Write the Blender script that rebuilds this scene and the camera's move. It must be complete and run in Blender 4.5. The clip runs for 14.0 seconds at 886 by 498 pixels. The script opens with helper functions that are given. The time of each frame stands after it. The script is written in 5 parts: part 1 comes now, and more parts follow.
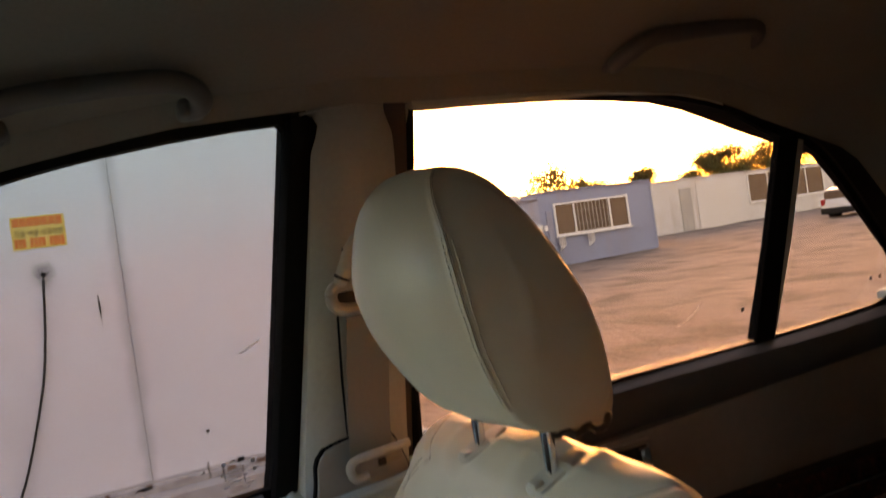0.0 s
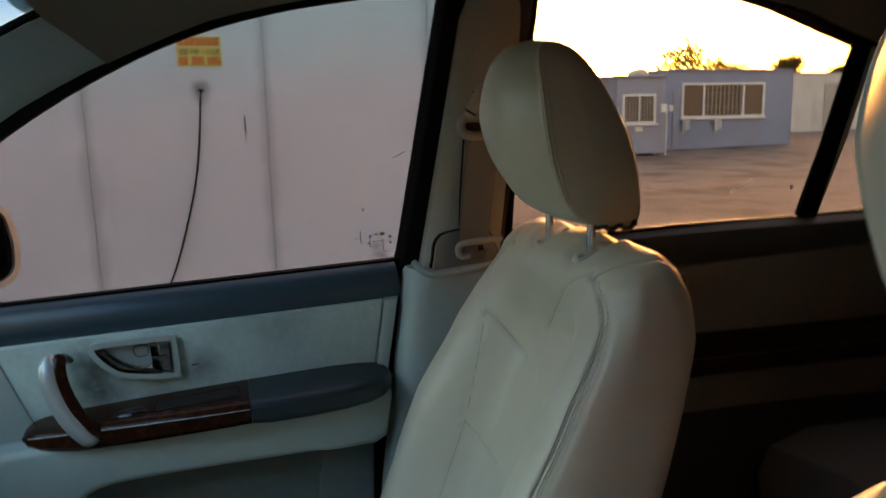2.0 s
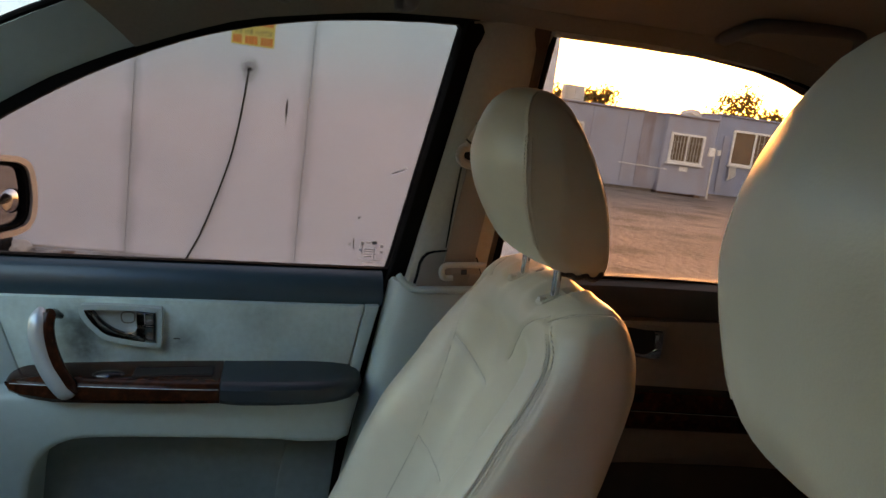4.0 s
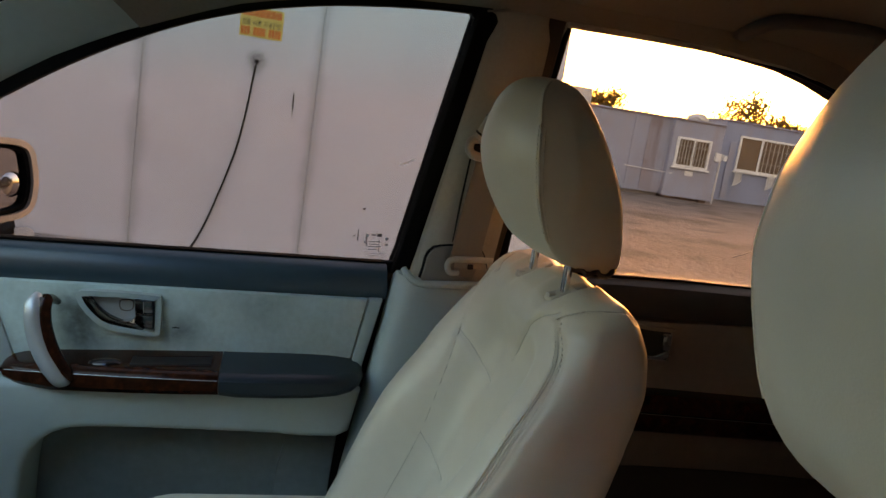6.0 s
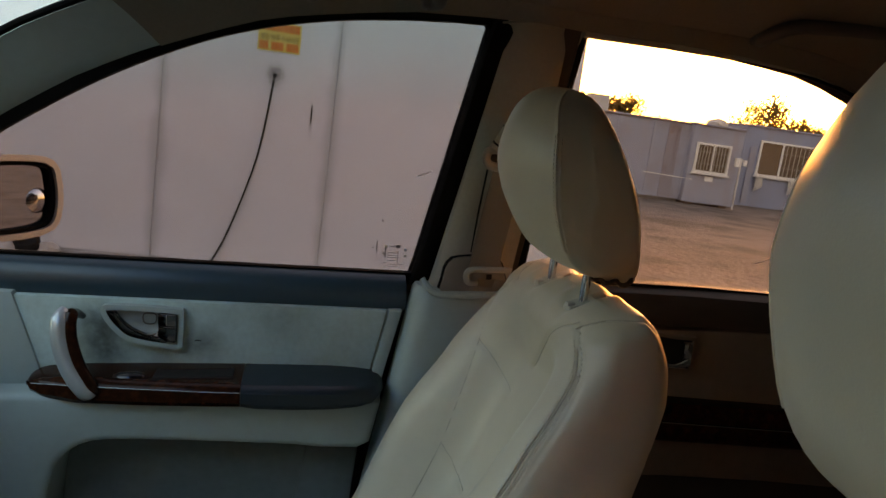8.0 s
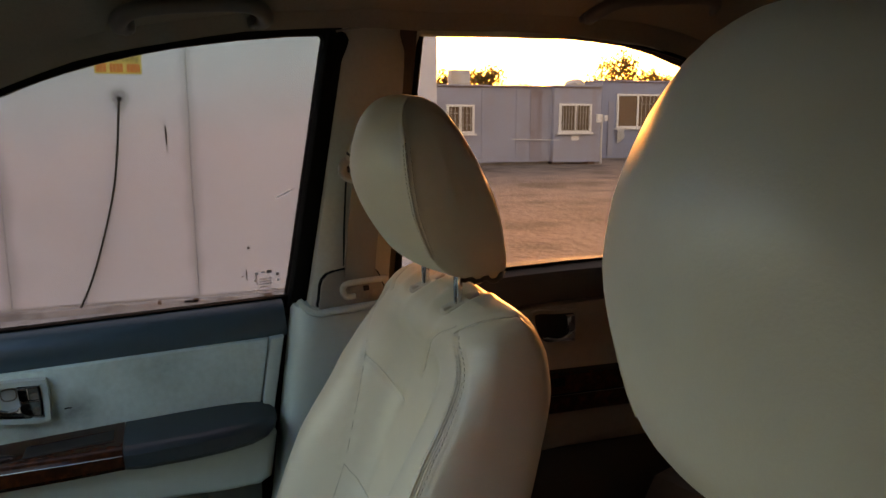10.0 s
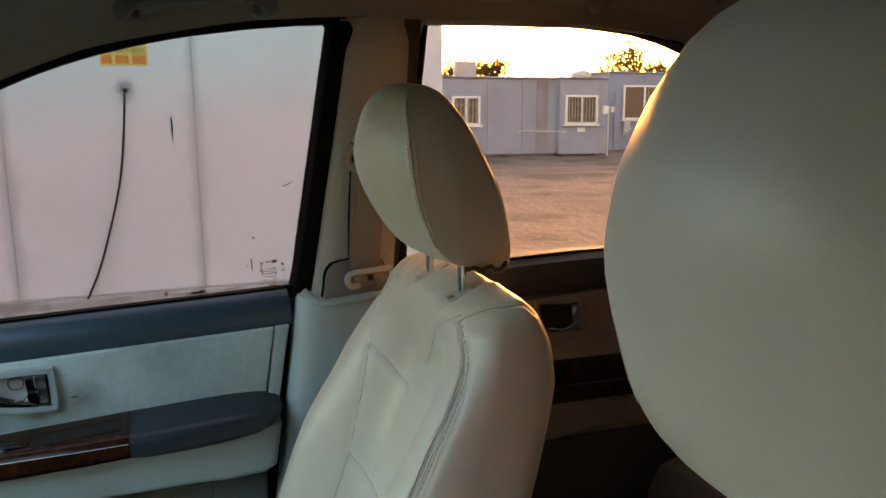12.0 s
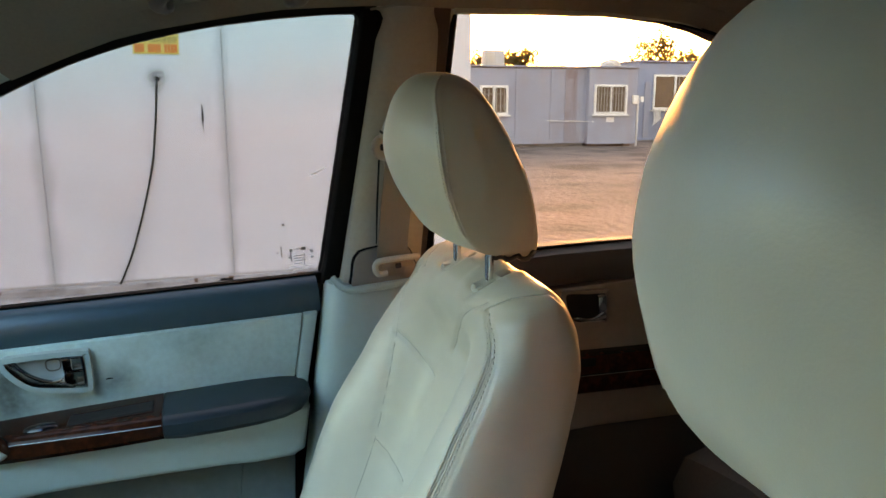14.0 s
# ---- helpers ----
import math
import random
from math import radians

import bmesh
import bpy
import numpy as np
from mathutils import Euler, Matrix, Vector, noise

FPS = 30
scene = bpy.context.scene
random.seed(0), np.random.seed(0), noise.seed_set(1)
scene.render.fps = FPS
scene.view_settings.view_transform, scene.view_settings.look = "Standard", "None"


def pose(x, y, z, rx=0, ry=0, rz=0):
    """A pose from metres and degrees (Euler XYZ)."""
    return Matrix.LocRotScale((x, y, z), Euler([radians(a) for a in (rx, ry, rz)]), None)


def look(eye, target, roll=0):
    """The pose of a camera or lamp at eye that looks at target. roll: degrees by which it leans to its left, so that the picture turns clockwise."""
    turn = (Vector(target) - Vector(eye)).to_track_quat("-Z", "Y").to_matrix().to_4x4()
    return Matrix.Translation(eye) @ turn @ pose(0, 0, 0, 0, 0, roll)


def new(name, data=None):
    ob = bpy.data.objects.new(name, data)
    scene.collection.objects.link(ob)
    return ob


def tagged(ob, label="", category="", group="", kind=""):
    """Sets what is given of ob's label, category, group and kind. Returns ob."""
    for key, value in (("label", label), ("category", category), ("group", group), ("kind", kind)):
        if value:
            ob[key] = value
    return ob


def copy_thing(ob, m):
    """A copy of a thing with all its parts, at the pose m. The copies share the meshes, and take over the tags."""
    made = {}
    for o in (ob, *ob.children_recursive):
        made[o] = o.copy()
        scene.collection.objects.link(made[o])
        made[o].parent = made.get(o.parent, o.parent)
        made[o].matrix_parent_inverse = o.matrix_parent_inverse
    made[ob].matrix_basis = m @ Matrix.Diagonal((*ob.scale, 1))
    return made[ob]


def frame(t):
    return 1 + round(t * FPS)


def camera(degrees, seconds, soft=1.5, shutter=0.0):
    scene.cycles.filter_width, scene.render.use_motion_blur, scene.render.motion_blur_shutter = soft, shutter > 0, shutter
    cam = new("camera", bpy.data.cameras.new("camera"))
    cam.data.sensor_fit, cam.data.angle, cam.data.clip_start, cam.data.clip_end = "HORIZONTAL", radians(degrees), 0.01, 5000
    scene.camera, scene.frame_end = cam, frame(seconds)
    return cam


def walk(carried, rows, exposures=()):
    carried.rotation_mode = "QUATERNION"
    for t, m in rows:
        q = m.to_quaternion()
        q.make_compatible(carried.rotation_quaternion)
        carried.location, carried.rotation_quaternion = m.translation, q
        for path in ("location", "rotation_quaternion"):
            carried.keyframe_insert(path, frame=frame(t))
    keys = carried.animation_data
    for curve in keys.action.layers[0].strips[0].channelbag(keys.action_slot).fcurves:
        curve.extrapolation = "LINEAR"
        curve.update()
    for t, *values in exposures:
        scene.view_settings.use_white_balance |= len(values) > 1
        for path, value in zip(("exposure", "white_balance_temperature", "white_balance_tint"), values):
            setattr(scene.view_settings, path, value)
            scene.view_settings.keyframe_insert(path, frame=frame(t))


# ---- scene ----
from mathutils.bvhtree import BVHTree
from mathutils.kdtree import KDTree
cam = camera(61.9, 14.0, shutter=0.4)
# The car stands a little nose down: all that belongs to it is built level and then tipped by CAR.
CAR = Vector((0.077, 0.0, 1.0)).normalized().rotation_difference(Vector((0, 0, 1))).to_matrix().to_4x4()
EXPOSURE = [(0, 5.04, 9900, 40), (1.5, 4.47, 9200, 32), (2.0, 4.42, 9000, 30), (2.5, 4.47, 9200, 31), (3.2, 4.72, 9400, 34), (5.5, 4.8, 9900, 36), (6.5, 4.48, 9350, 32), (7.5, 4.34, 9550, 33), (9.0, 4.24, 11400, 42), (11.3, 5.32, 9400, 32), (12.5, 5.08, 9600, 34), (13.0, 5.12, 9450, 33), (13.5, 5.27, 8800, 27), (14.0, 5.62, 8600, 24)]
PATH = [
    (0, (-0.135, -0.181, 1.45), (0.705, 1.633, 1.375), -12.3),
    (0.5, (-0.159, -0.247, 1.421), (0.626, 1.582, 1.22), -13.6),
    (1, (-0.161, -0.273, 1.417), (0.587, 1.565, 1.168), -13.9),
    (1.5, (-0.191, -0.347, 1.413), (0.477, 1.501, 1.042), -15.6),
    (1.7, (-0.225, -0.405, 1.42), (0.369, 1.461, 1.014), -13.5),
    (1.8, (-0.248, -0.443, 1.427), (0.306, 1.432, 1.008), -12.4),
    (2, (-0.256, -0.493, 1.436), (0.251, 1.401, 1.04), -5.5),
    (2.2, (-0.244, -0.519, 1.467), (0.258, 1.376, 1.072), -3.1),
    (2.3, (-0.241, -0.528, 1.471), (0.255, 1.369, 1.077), -2.0),
    (2.5, (-0.24, -0.545, 1.468), (0.25, 1.353, 1.074), -0.0),
    (3, (-0.207, -0.556, 1.471), (0.261, 1.349, 1.085), 1.9),
    (5.5, (-0.193, -0.526, 1.456), (0.232, 1.391, 1.075), 4.2),
    (6, (-0.195, -0.523, 1.453), (0.23, 1.393, 1.07), 4.5),
    (6.5, (-0.195, -0.524, 1.454), (0.217, 1.397, 1.076), 4.7),
    (7, (-0.196, -0.525, 1.452), (0.206, 1.399, 1.079), 4.5),
    (7.5, (-0.195, -0.527, 1.455), (0.189, 1.402, 1.088), 4.1),
    (8, (-0.195, -0.527, 1.456), (0.179, 1.404, 1.094), 3.5),
    (8.5, (-0.195, -0.528, 1.458), (0.183, 1.402, 1.096), 2.9),
    (8.8, (-0.191, -0.527, 1.464), (0.213, 1.398, 1.099), 2.3),
    (9, (-0.183, -0.522, 1.469), (0.287, 1.386, 1.098), 0.9),
    (9.2, (-0.17, -0.518, 1.484), (0.381, 1.369, 1.117), -1.3),
    (9.4, (-0.166, -0.517, 1.487), (0.446, 1.350, 1.11), -2.9),
    (9.7, (-0.163, -0.516, 1.488), (0.488, 1.334, 1.095), -4.0),
    (11.3, (-0.16, -0.515, 1.487), (0.508, 1.324, 1.077), -4.4),
    (11.5, (-0.162, -0.511, 1.485), (0.504, 1.329, 1.071), -4.5),
    (12, (-0.16, -0.517, 1.484), (0.481, 1.331, 1.065), -4.3),
    (12.5, (-0.163, -0.519, 1.483), (0.464, 1.334, 1.068), -4.1),
    (13, (-0.164, -0.521, 1.482), (0.445, 1.336, 1.059), -4.2),
    (13.5, (-0.163, -0.521, 1.482), (0.434, 1.338, 1.047), -4.2),
    (14, (-0.164, -0.523, 1.484), (0.406, 1.342, 1.043), -4.2),
]
walk(cam, [(t, CAR @ look(eye, target, roll)) for t, eye, target, roll in PATH],
     exposures=EXPOSURE)

# ---- world and sun ----
SUN_TURN, SUN_UP = 34.0, 3.6
world = bpy.data.worlds.new("dusk_sky")
scene.world = world
world.use_nodes = True
sky = world.node_tree.nodes.new("ShaderNodeTexSky")
sky.sky_type, sky.sun_disc = "NISHITA", False
sky.sun_elevation, sky.sun_rotation = radians(SUN_UP), radians(SUN_TURN)
sky.air_density, sky.dust_density, sky.ozone_density = 1.0, 3.2, 1.5
back = world.node_tree.nodes["Background"]
back.inputs["Strength"].default_value = 0.15
world.node_tree.links.new(sky.outputs[0], back.inputs["Color"])
sun = new("sun", bpy.data.lights.new("sun", "SUN"))
sun.data.energy, sun.data.angle, sun.data.color = 0.13, radians(1.2), (1.0, 0.95, 0.93)
sun.matrix_basis = look((0, 0, 30), Vector((0, 0, 30)) - Vector((math.sin(radians(SUN_TURN)), math.cos(radians(SUN_TURN)), math.tan(radians(SUN_UP)))))


# ---- materials ----
def mat(name, color, rough=0.5, metal=0.0, vary=0.15, big=2.0, small=60.0, bump=0.0, bump_scale=200.0, stain=None, stain_amount=0.0, coat=0.0, piece=0.0, stain_to=0.75):
    """A procedural surface: colour varied at two scales, fine relief, stains in their own colour."""
    m = bpy.data.materials.new(name)
    m.use_nodes = True
    n, l = m.node_tree.nodes, m.node_tree.links
    p = n["Principled BSDF"]
    co = n.new("ShaderNodeTexCoord")
    a, b = n.new("ShaderNodeTexNoise"), n.new("ShaderNodeTexNoise")
    a.inputs["Scale"].default_value, b.inputs["Scale"].default_value = big, small
    a.inputs["Detail"].default_value, b.inputs["Detail"].default_value = 5, 3
    l.new(co.outputs["Object"], a.inputs["Vector"]); l.new(co.outputs["Object"], b.inputs["Vector"])
    add = n.new("ShaderNodeMath"); add.operation = "ADD"
    l.new(a.outputs["Fac"], add.inputs[0]); l.new(b.outputs["Fac"], add.inputs[1])
    rng = n.new("ShaderNodeMapRange")
    rng.inputs["From Min"].default_value, rng.inputs["From Max"].default_value = 0.6, 1.4
    rng.inputs["To Min"].default_value, rng.inputs["To Max"].default_value = 1 - vary, 1 + vary
    l.new(add.outputs[0], rng.inputs["Value"])
    out = rng.outputs[0]
    if piece:
        info = n.new("ShaderNodeObjectInfo")
        pr = n.new("ShaderNodeMapRange")
        pr.inputs["To Min"].default_value, pr.inputs["To Max"].default_value = 1 - piece, 1 + piece
        l.new(info.outputs["Random"], pr.inputs["Value"])
        mu = n.new("ShaderNodeMath"); mu.operation = "MULTIPLY"
        l.new(out, mu.inputs[0]); l.new(pr.outputs[0], mu.inputs[1]); out = mu.outputs[0]
    scale = n.new("ShaderNodeVectorMath"); scale.operation = "SCALE"
    scale.inputs[0].default_value = color
    l.new(out, scale.inputs["Scale"])
    col = scale.outputs["Vector"]
    if stain:
        st = n.new("ShaderNodeTexNoise")
        st.inputs["Scale"].default_value, st.inputs["Detail"].default_value = big * 2.3, 8
        l.new(co.outputs["Object"], st.inputs["Vector"])
        cr = n.new("ShaderNodeMapRange")
        cr.inputs["From Min"].default_value, cr.inputs["From Max"].default_value = 0.5, stain_to
        cr.inputs["To Max"].default_value = stain_amount
        l.new(st.outputs["Fac"], cr.inputs["Value"])
        mx = n.new("ShaderNodeMix"); mx.data_type = "RGBA"
        l.new(cr.outputs[0], mx.inputs["Factor"]); l.new(col, mx.inputs["A"])
        mx.inputs["B"].default_value = (*stain, 1)
        col = mx.outputs["Result"]
    l.new(col, p.inputs["Base Color"])
    rr = n.new("ShaderNodeMapRange")
    rr.inputs["To Min"].default_value, rr.inputs["To Max"].default_value = rough * 0.82, min(1, rough * 1.18)
    l.new(b.outputs["Fac"], rr.inputs["Value"]); l.new(rr.outputs[0], p.inputs["Roughness"])
    p.inputs["Metallic"].default_value = metal
    p.inputs["Coat Weight"].default_value = coat
    if bump:
        v = n.new("ShaderNodeTexNoise")
        v.inputs["Scale"].default_value, v.inputs["Detail"].default_value = bump_scale, 4
        l.new(co.outputs["Object"], v.inputs["Vector"])
        bp = n.new("ShaderNodeBump")
        bp.inputs["Strength"].default_value, bp.inputs["Distance"].default_value = bump, 0.35 / bump_scale
        l.new(v.outputs["Fac"], bp.inputs["Height"]); l.new(bp.outputs["Normal"], p.inputs["Normal"])
    return m


def glass_mat(name, tint, top=None, z0=0.0, z1=1.0, gloss=0.06):
    """A tinted pane: what lies behind is seen through its tint, and it mirrors weakly."""
    m = bpy.data.materials.new(name)
    m.use_nodes = True
    n, l = m.node_tree.nodes, m.node_tree.links
    n.remove(n["Principled BSDF"])
    tr, gl, mix = n.new("ShaderNodeBsdfTransparent"), n.new("ShaderNodeBsdfGlossy"), n.new("ShaderNodeMixShader")
    tr.inputs["Color"].default_value = (*tint, 1)
    gl.inputs["Roughness"].default_value = 0.03
    if top:
        co, sep, rg = n.new("ShaderNodeTexCoord"), n.new("ShaderNodeSeparateXYZ"), n.new("ShaderNodeMapRange")
        rg.interpolation_type = "SMOOTHSTEP"
        l.new(co.outputs["Object"], sep.inputs[0]); l.new(sep.outputs["Z"], rg.inputs["Value"])
        rg.inputs["From Min"].default_value, rg.inputs["From Max"].default_value = z0, z1
        mx = n.new("ShaderNodeMix"); mx.data_type = "RGBA"
        l.new(rg.outputs[0], mx.inputs["Factor"])
        mx.inputs["A"].default_value, mx.inputs["B"].default_value = (*tint, 1), (*top, 1)
        l.new(mx.outputs["Result"], tr.inputs["Color"])
    fr, po, sc = n.new("ShaderNodeLayerWeight"), n.new("ShaderNodeMath"), n.new("ShaderNodeMath")
    fr.inputs["Blend"].default_value = 0.5
    po.operation, sc.operation = "POWER", "MULTIPLY_ADD"
    po.inputs[1].default_value = 5.0
    sc.inputs[1].default_value, sc.inputs[2].default_value = gloss * 8, gloss * 0.2
    l.new(fr.outputs["Facing"], po.inputs[0]); l.new(po.outputs[0], sc.inputs[0])
    l.new(sc.outputs[0], mix.inputs["Fac"])
    l.new(tr.outputs[0], mix.inputs[1]); l.new(gl.outputs[0], mix.inputs[2])
    l.new(mix.outputs[0], n["Material Output"].inputs["Surface"])
    return m


LEATHER = mat("beige_leather", (0.587, 0.520, 0.415), 0.36, vary=0.05, big=3, small=30, bump=0.26, bump_scale=620)
STITCH = mat("grey_thread", (0.62, 0.56, 0.47), 0.8, vary=0.2)
SEAM = mat("seam_groove", (0.49, 0.435, 0.35), 0.8, vary=0.2)
FABRIC = mat("door_fabric", (0.44, 0.60, 0.58), 0.85, vary=0.12, big=7, small=120, bump=0.4, bump_scale=700, stain=(0.32, 0.39, 0.36), stain_amount=0.4)
TRIM = mat("light_grey_plastic", (0.325, 0.425, 0.415), 0.5, vary=0.06, big=5, bump=0.25, bump_scale=600, stain=(0.36, 0.34, 0.29), stain_amount=0.2)
NAVY = mat("slate_blue_plastic", (0.023, 0.058, 0.078), 0.32, vary=0.1, big=6, bump=0.3, bump_scale=600)
DARK = mat("dark_plastic", (0.020, 0.018, 0.017), 0.6, vary=0.15, bump=0.25, bump_scale=500)
RUBBER = mat("black_rubber", (0.008, 0.008, 0.008), 0.75, vary=0.2, bump=0.1)
LINER = mat("headliner_cloth", (0.215, 0.192, 0.162), 0.95, vary=0.08, big=5, small=200, bump=0.5, bump_scale=900)
PILLAR = mat("pillar_cloth", (0.36, 0.355, 0.31), 0.8, vary=0.08, big=5, small=150, bump=0.3, bump_scale=800)
# Door plastic taken darker here for the shade inside the pocket.
POCKET = mat("pocket_shade_grey", (0.18, 0.235, 0.235), 0.7, vary=0.15, big=5, bump=0.3, bump_scale=500)
CARPET = mat("dark_carpet", (0.04, 0.036, 0.032), 0.95, vary=0.3, small=150, bump=0.6, bump_scale=500)
REAR_CLOTH = mat("grey_seat_cloth", (0.12, 0.108, 0.095), 0.8, vary=0.15, small=150, bump=0.5, bump_scale=500)
CHROME = mat("chrome", (0.75, 0.76, 0.78), 0.12, 1.0, vary=0.05)
SILVER = mat("satin_silver_plastic", (0.43, 0.50, 0.52), 0.32, 0.45, vary=0.05)
# The belt slot's shade is put into this colour; the pillar joint shares it.
SLOT = mat("shaded_slot_plastic", (0.20, 0.195, 0.175), 0.6, vary=0.08)
HEM = mat("dark_brown_leather", (0.045, 0.034, 0.026), 0.45, vary=0.2)
RING = mat("grey_beige_plastic", (0.28, 0.265, 0.235), 0.4, vary=0.08)
GUIDE = mat("beige_plastic", (0.48, 0.44, 0.37), 0.45, vary=0.06)
WEBBING = mat("belt_webbing", (0.19, 0.175, 0.148), 0.8, vary=0.1, small=300, bump=0.5, bump_scale=900)
BODY = mat("champagne_car_paint", (0.45, 0.44, 0.41), 0.3, 0.3, vary=0.04, coat=0.6)
# Brown-grey rear trim, its colour lowered further for the shade it stands in.
REAR_TRIM = mat("shaded_brown_grey_trim", (0.215, 0.175, 0.147), 0.7, vary=0.12, big=6, bump=0.3, bump_scale=500)
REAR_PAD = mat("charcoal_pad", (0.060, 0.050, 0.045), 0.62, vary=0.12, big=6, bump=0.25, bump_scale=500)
JAMB = mat("maroon_jamb", (0.055, 0.034, 0.026), 0.7, vary=0.12)
GRIP = mat("grey_grip_plastic", (0.088, 0.080, 0.070), 0.6, vary=0.1)
GLASS = glass_mat("tinted_glass", (0.545, 0.512, 0.512), (0.465, 0.528, 0.535), 1.42, 1.60)
REAR_GLASS = glass_mat("rear_tinted_glass", (0.60, 0.555, 0.53))
# Unseen far windows: their dark tints are added to cut light from that side.
FAR_GLASS = glass_mat("light_cutting_far_glass", (0.18, 0.178, 0.172))
DIM_FAR_GLASS = glass_mat("light_cutting_rear_glass", (0.24, 0.24, 0.24))
CLEAR = glass_mat("windscreen_glass", (0.84, 0.98, 0.98), (0.30, 0.58, 0.90), 1.575, 1.65)
# Mirror dimmed by colour in place of the darker reflections it should show.
MIRROR = mat("dimmed_mirror_glass", (0.50, 0.53, 0.55), 0.02, 1.0, vary=0.01)
# Bezel plastic with the shade of the recess put into a darker grey.
DISH = mat("shaded_recess_plastic", (0.26, 0.31, 0.31), 0.45, vary=0.1)
BLACK_CHROME = mat("smoked_chrome", (0.16, 0.17, 0.18), 0.14, 1.0, vary=0.1)
ARM_PAD = mat("dark_slate_padding", (0.007, 0.018, 0.025), 0.36, vary=0.12, big=8, bump=0.35, bump_scale=450)
GLOSS = mat("gloss_black_plastic", (0.012, 0.010, 0.010), 0.12)
INK = mat("glass_print", (0.035, 0.03, 0.03), 0.6)
FAINT = mat("worn_glass_print", (0.36, 0.34, 0.34), 0.7, vary=0.5, small=900)


WOOD = mat("burl_wood_veneer", (0.028, 0.008, 0.004), 0.14, vary=0.4, big=30, small=120, stain=(0.08, 0.021, 0.008), stain_amount=0.7, coat=0.08)
for dull, level in ((RUBBER, 0.02), (DARK, 0.12), (LINER, 0.1), (FABRIC, 0.15), (WOOD, 0.16), (PILLAR, 0.1), (CARPET, 0.05), (REAR_CLOTH, 0.1)):
    dull.node_tree.nodes["Principled BSDF"].inputs["Specular IOR Level"].default_value = level



def smudges(m, spots, color):
    """Dirty patches at given places on a surface, ragged at their rims."""
    n, l = m.node_tree.nodes, m.node_tree.links
    base = n["Principled BSDF"].inputs["Base Color"]
    co, rag = n.new("ShaderNodeTexCoord"), n.new("ShaderNodeTexNoise")
    rag.inputs["Scale"].default_value, rag.inputs["Detail"].default_value = 45, 6
    l.new(co.outputs["Object"], rag.inputs["Vector"])
    for place, reach, amount in spots:
        d = n.new("ShaderNodeVectorMath"); d.operation = "DISTANCE"
        d.inputs[1].default_value = place
        l.new(co.outputs["Object"], d.inputs[0])
        rg = n.new("ShaderNodeMapRange"); rg.interpolation_type = "SMOOTHSTEP"
        rg.inputs["From Min"].default_value, rg.inputs["From Max"].default_value = 0.0, reach
        rg.inputs["To Min"].default_value, rg.inputs["To Max"].default_value = amount * 2, 0.0
        l.new(d.outputs["Value"], rg.inputs["Value"])
        mu = n.new("ShaderNodeMath"); mu.operation = "MULTIPLY"; mu.use_clamp = True
        l.new(rg.outputs[0], mu.inputs[0]); l.new(rag.outputs["Fac"], mu.inputs[1])
        mx = n.new("ShaderNodeMix"); mx.data_type = "RGBA"
        mx.inputs["B"].default_value = (*color, 1)
        l.new(mu.outputs[0], mx.inputs["Factor"])
        l.new(base.links[0].from_socket, mx.inputs["A"])
        l.new(mx.outputs["Result"], base)


smudges(FABRIC, [((-0.352, 0.72, 1.045), 0.050, 0.55), ((-0.42, 0.72, 1.022), 0.07, 0.35), ((-0.520, 0.72, 1.085), 0.055, 0.8), ((-0.505, 0.72, 1.045), 0.065, 0.75), ((-0.22, 0.72, 1.10), 0.09, 0.25)], (0.075, 0.085, 0.075))

# ---- builders ----
CAR_THINGS = []


def link(name, bm, material, smooth=True):
    me = bpy.data.meshes.new(name)
    bmesh.ops.recalc_face_normals(bm, faces=bm.faces)
    bm.to_mesh(me)
    bm.free()
    for p in me.polygons:
        p.use_smooth = smooth
    if smooth:
        me.set_sharp_from_angle(angle=radians(35))
    me.materials.append(material)
    return new(name, me)


def thing(name, base, label, category, kind="", group="", car=True):
    """An Empty at the foot of a thing; its parts are built in the place's own coordinates."""
    ob = new(name)
    ob.empty_display_size = 0.1
    ob.location = base
    tagged(ob, label, category, group, kind)
    if car:
        CAR_THINGS.append(ob)
    return ob


def part(name, bm, material, parent, label="", smooth=True):
    ob = link(name, bm, material, smooth)
    ob.parent = parent
    if parent.parent is None:
        ob.location = -parent.location
    if label:
        tagged(ob, label)
    return ob


def single(name, bm, material, label, category, kind="", smooth=True, car=True, group=""):
    ob = link(name, bm, material, smooth)
    tagged(ob, label, category, group, kind)
    if car:
        CAR_THINGS.append(ob)
    return ob


def rbox(lo, hi, r=0.004, seg=2):
    bm = bmesh.new()
    bmesh.ops.create_cube(bm, size=1)
    for v in bm.verts:
        v.co = Vector([lo[i] + (v.co[i] + 0.5) * (hi[i] - lo[i]) for i in range(3)])
    if r:
        bmesh.ops.bevel(bm, geom=list(bm.edges), offset=r, segments=seg, affect="EDGES", profile=0.5)
    return bm


def merge(*bms):
    """Several pieces of one part in one mesh."""
    out = bmesh.new()
    for b in bms:
        me = bpy.data.meshes.new("piece")
        b.to_mesh(me)
        b.free()
        out.from_mesh(me)
        bpy.data.meshes.remove(me)
    return out


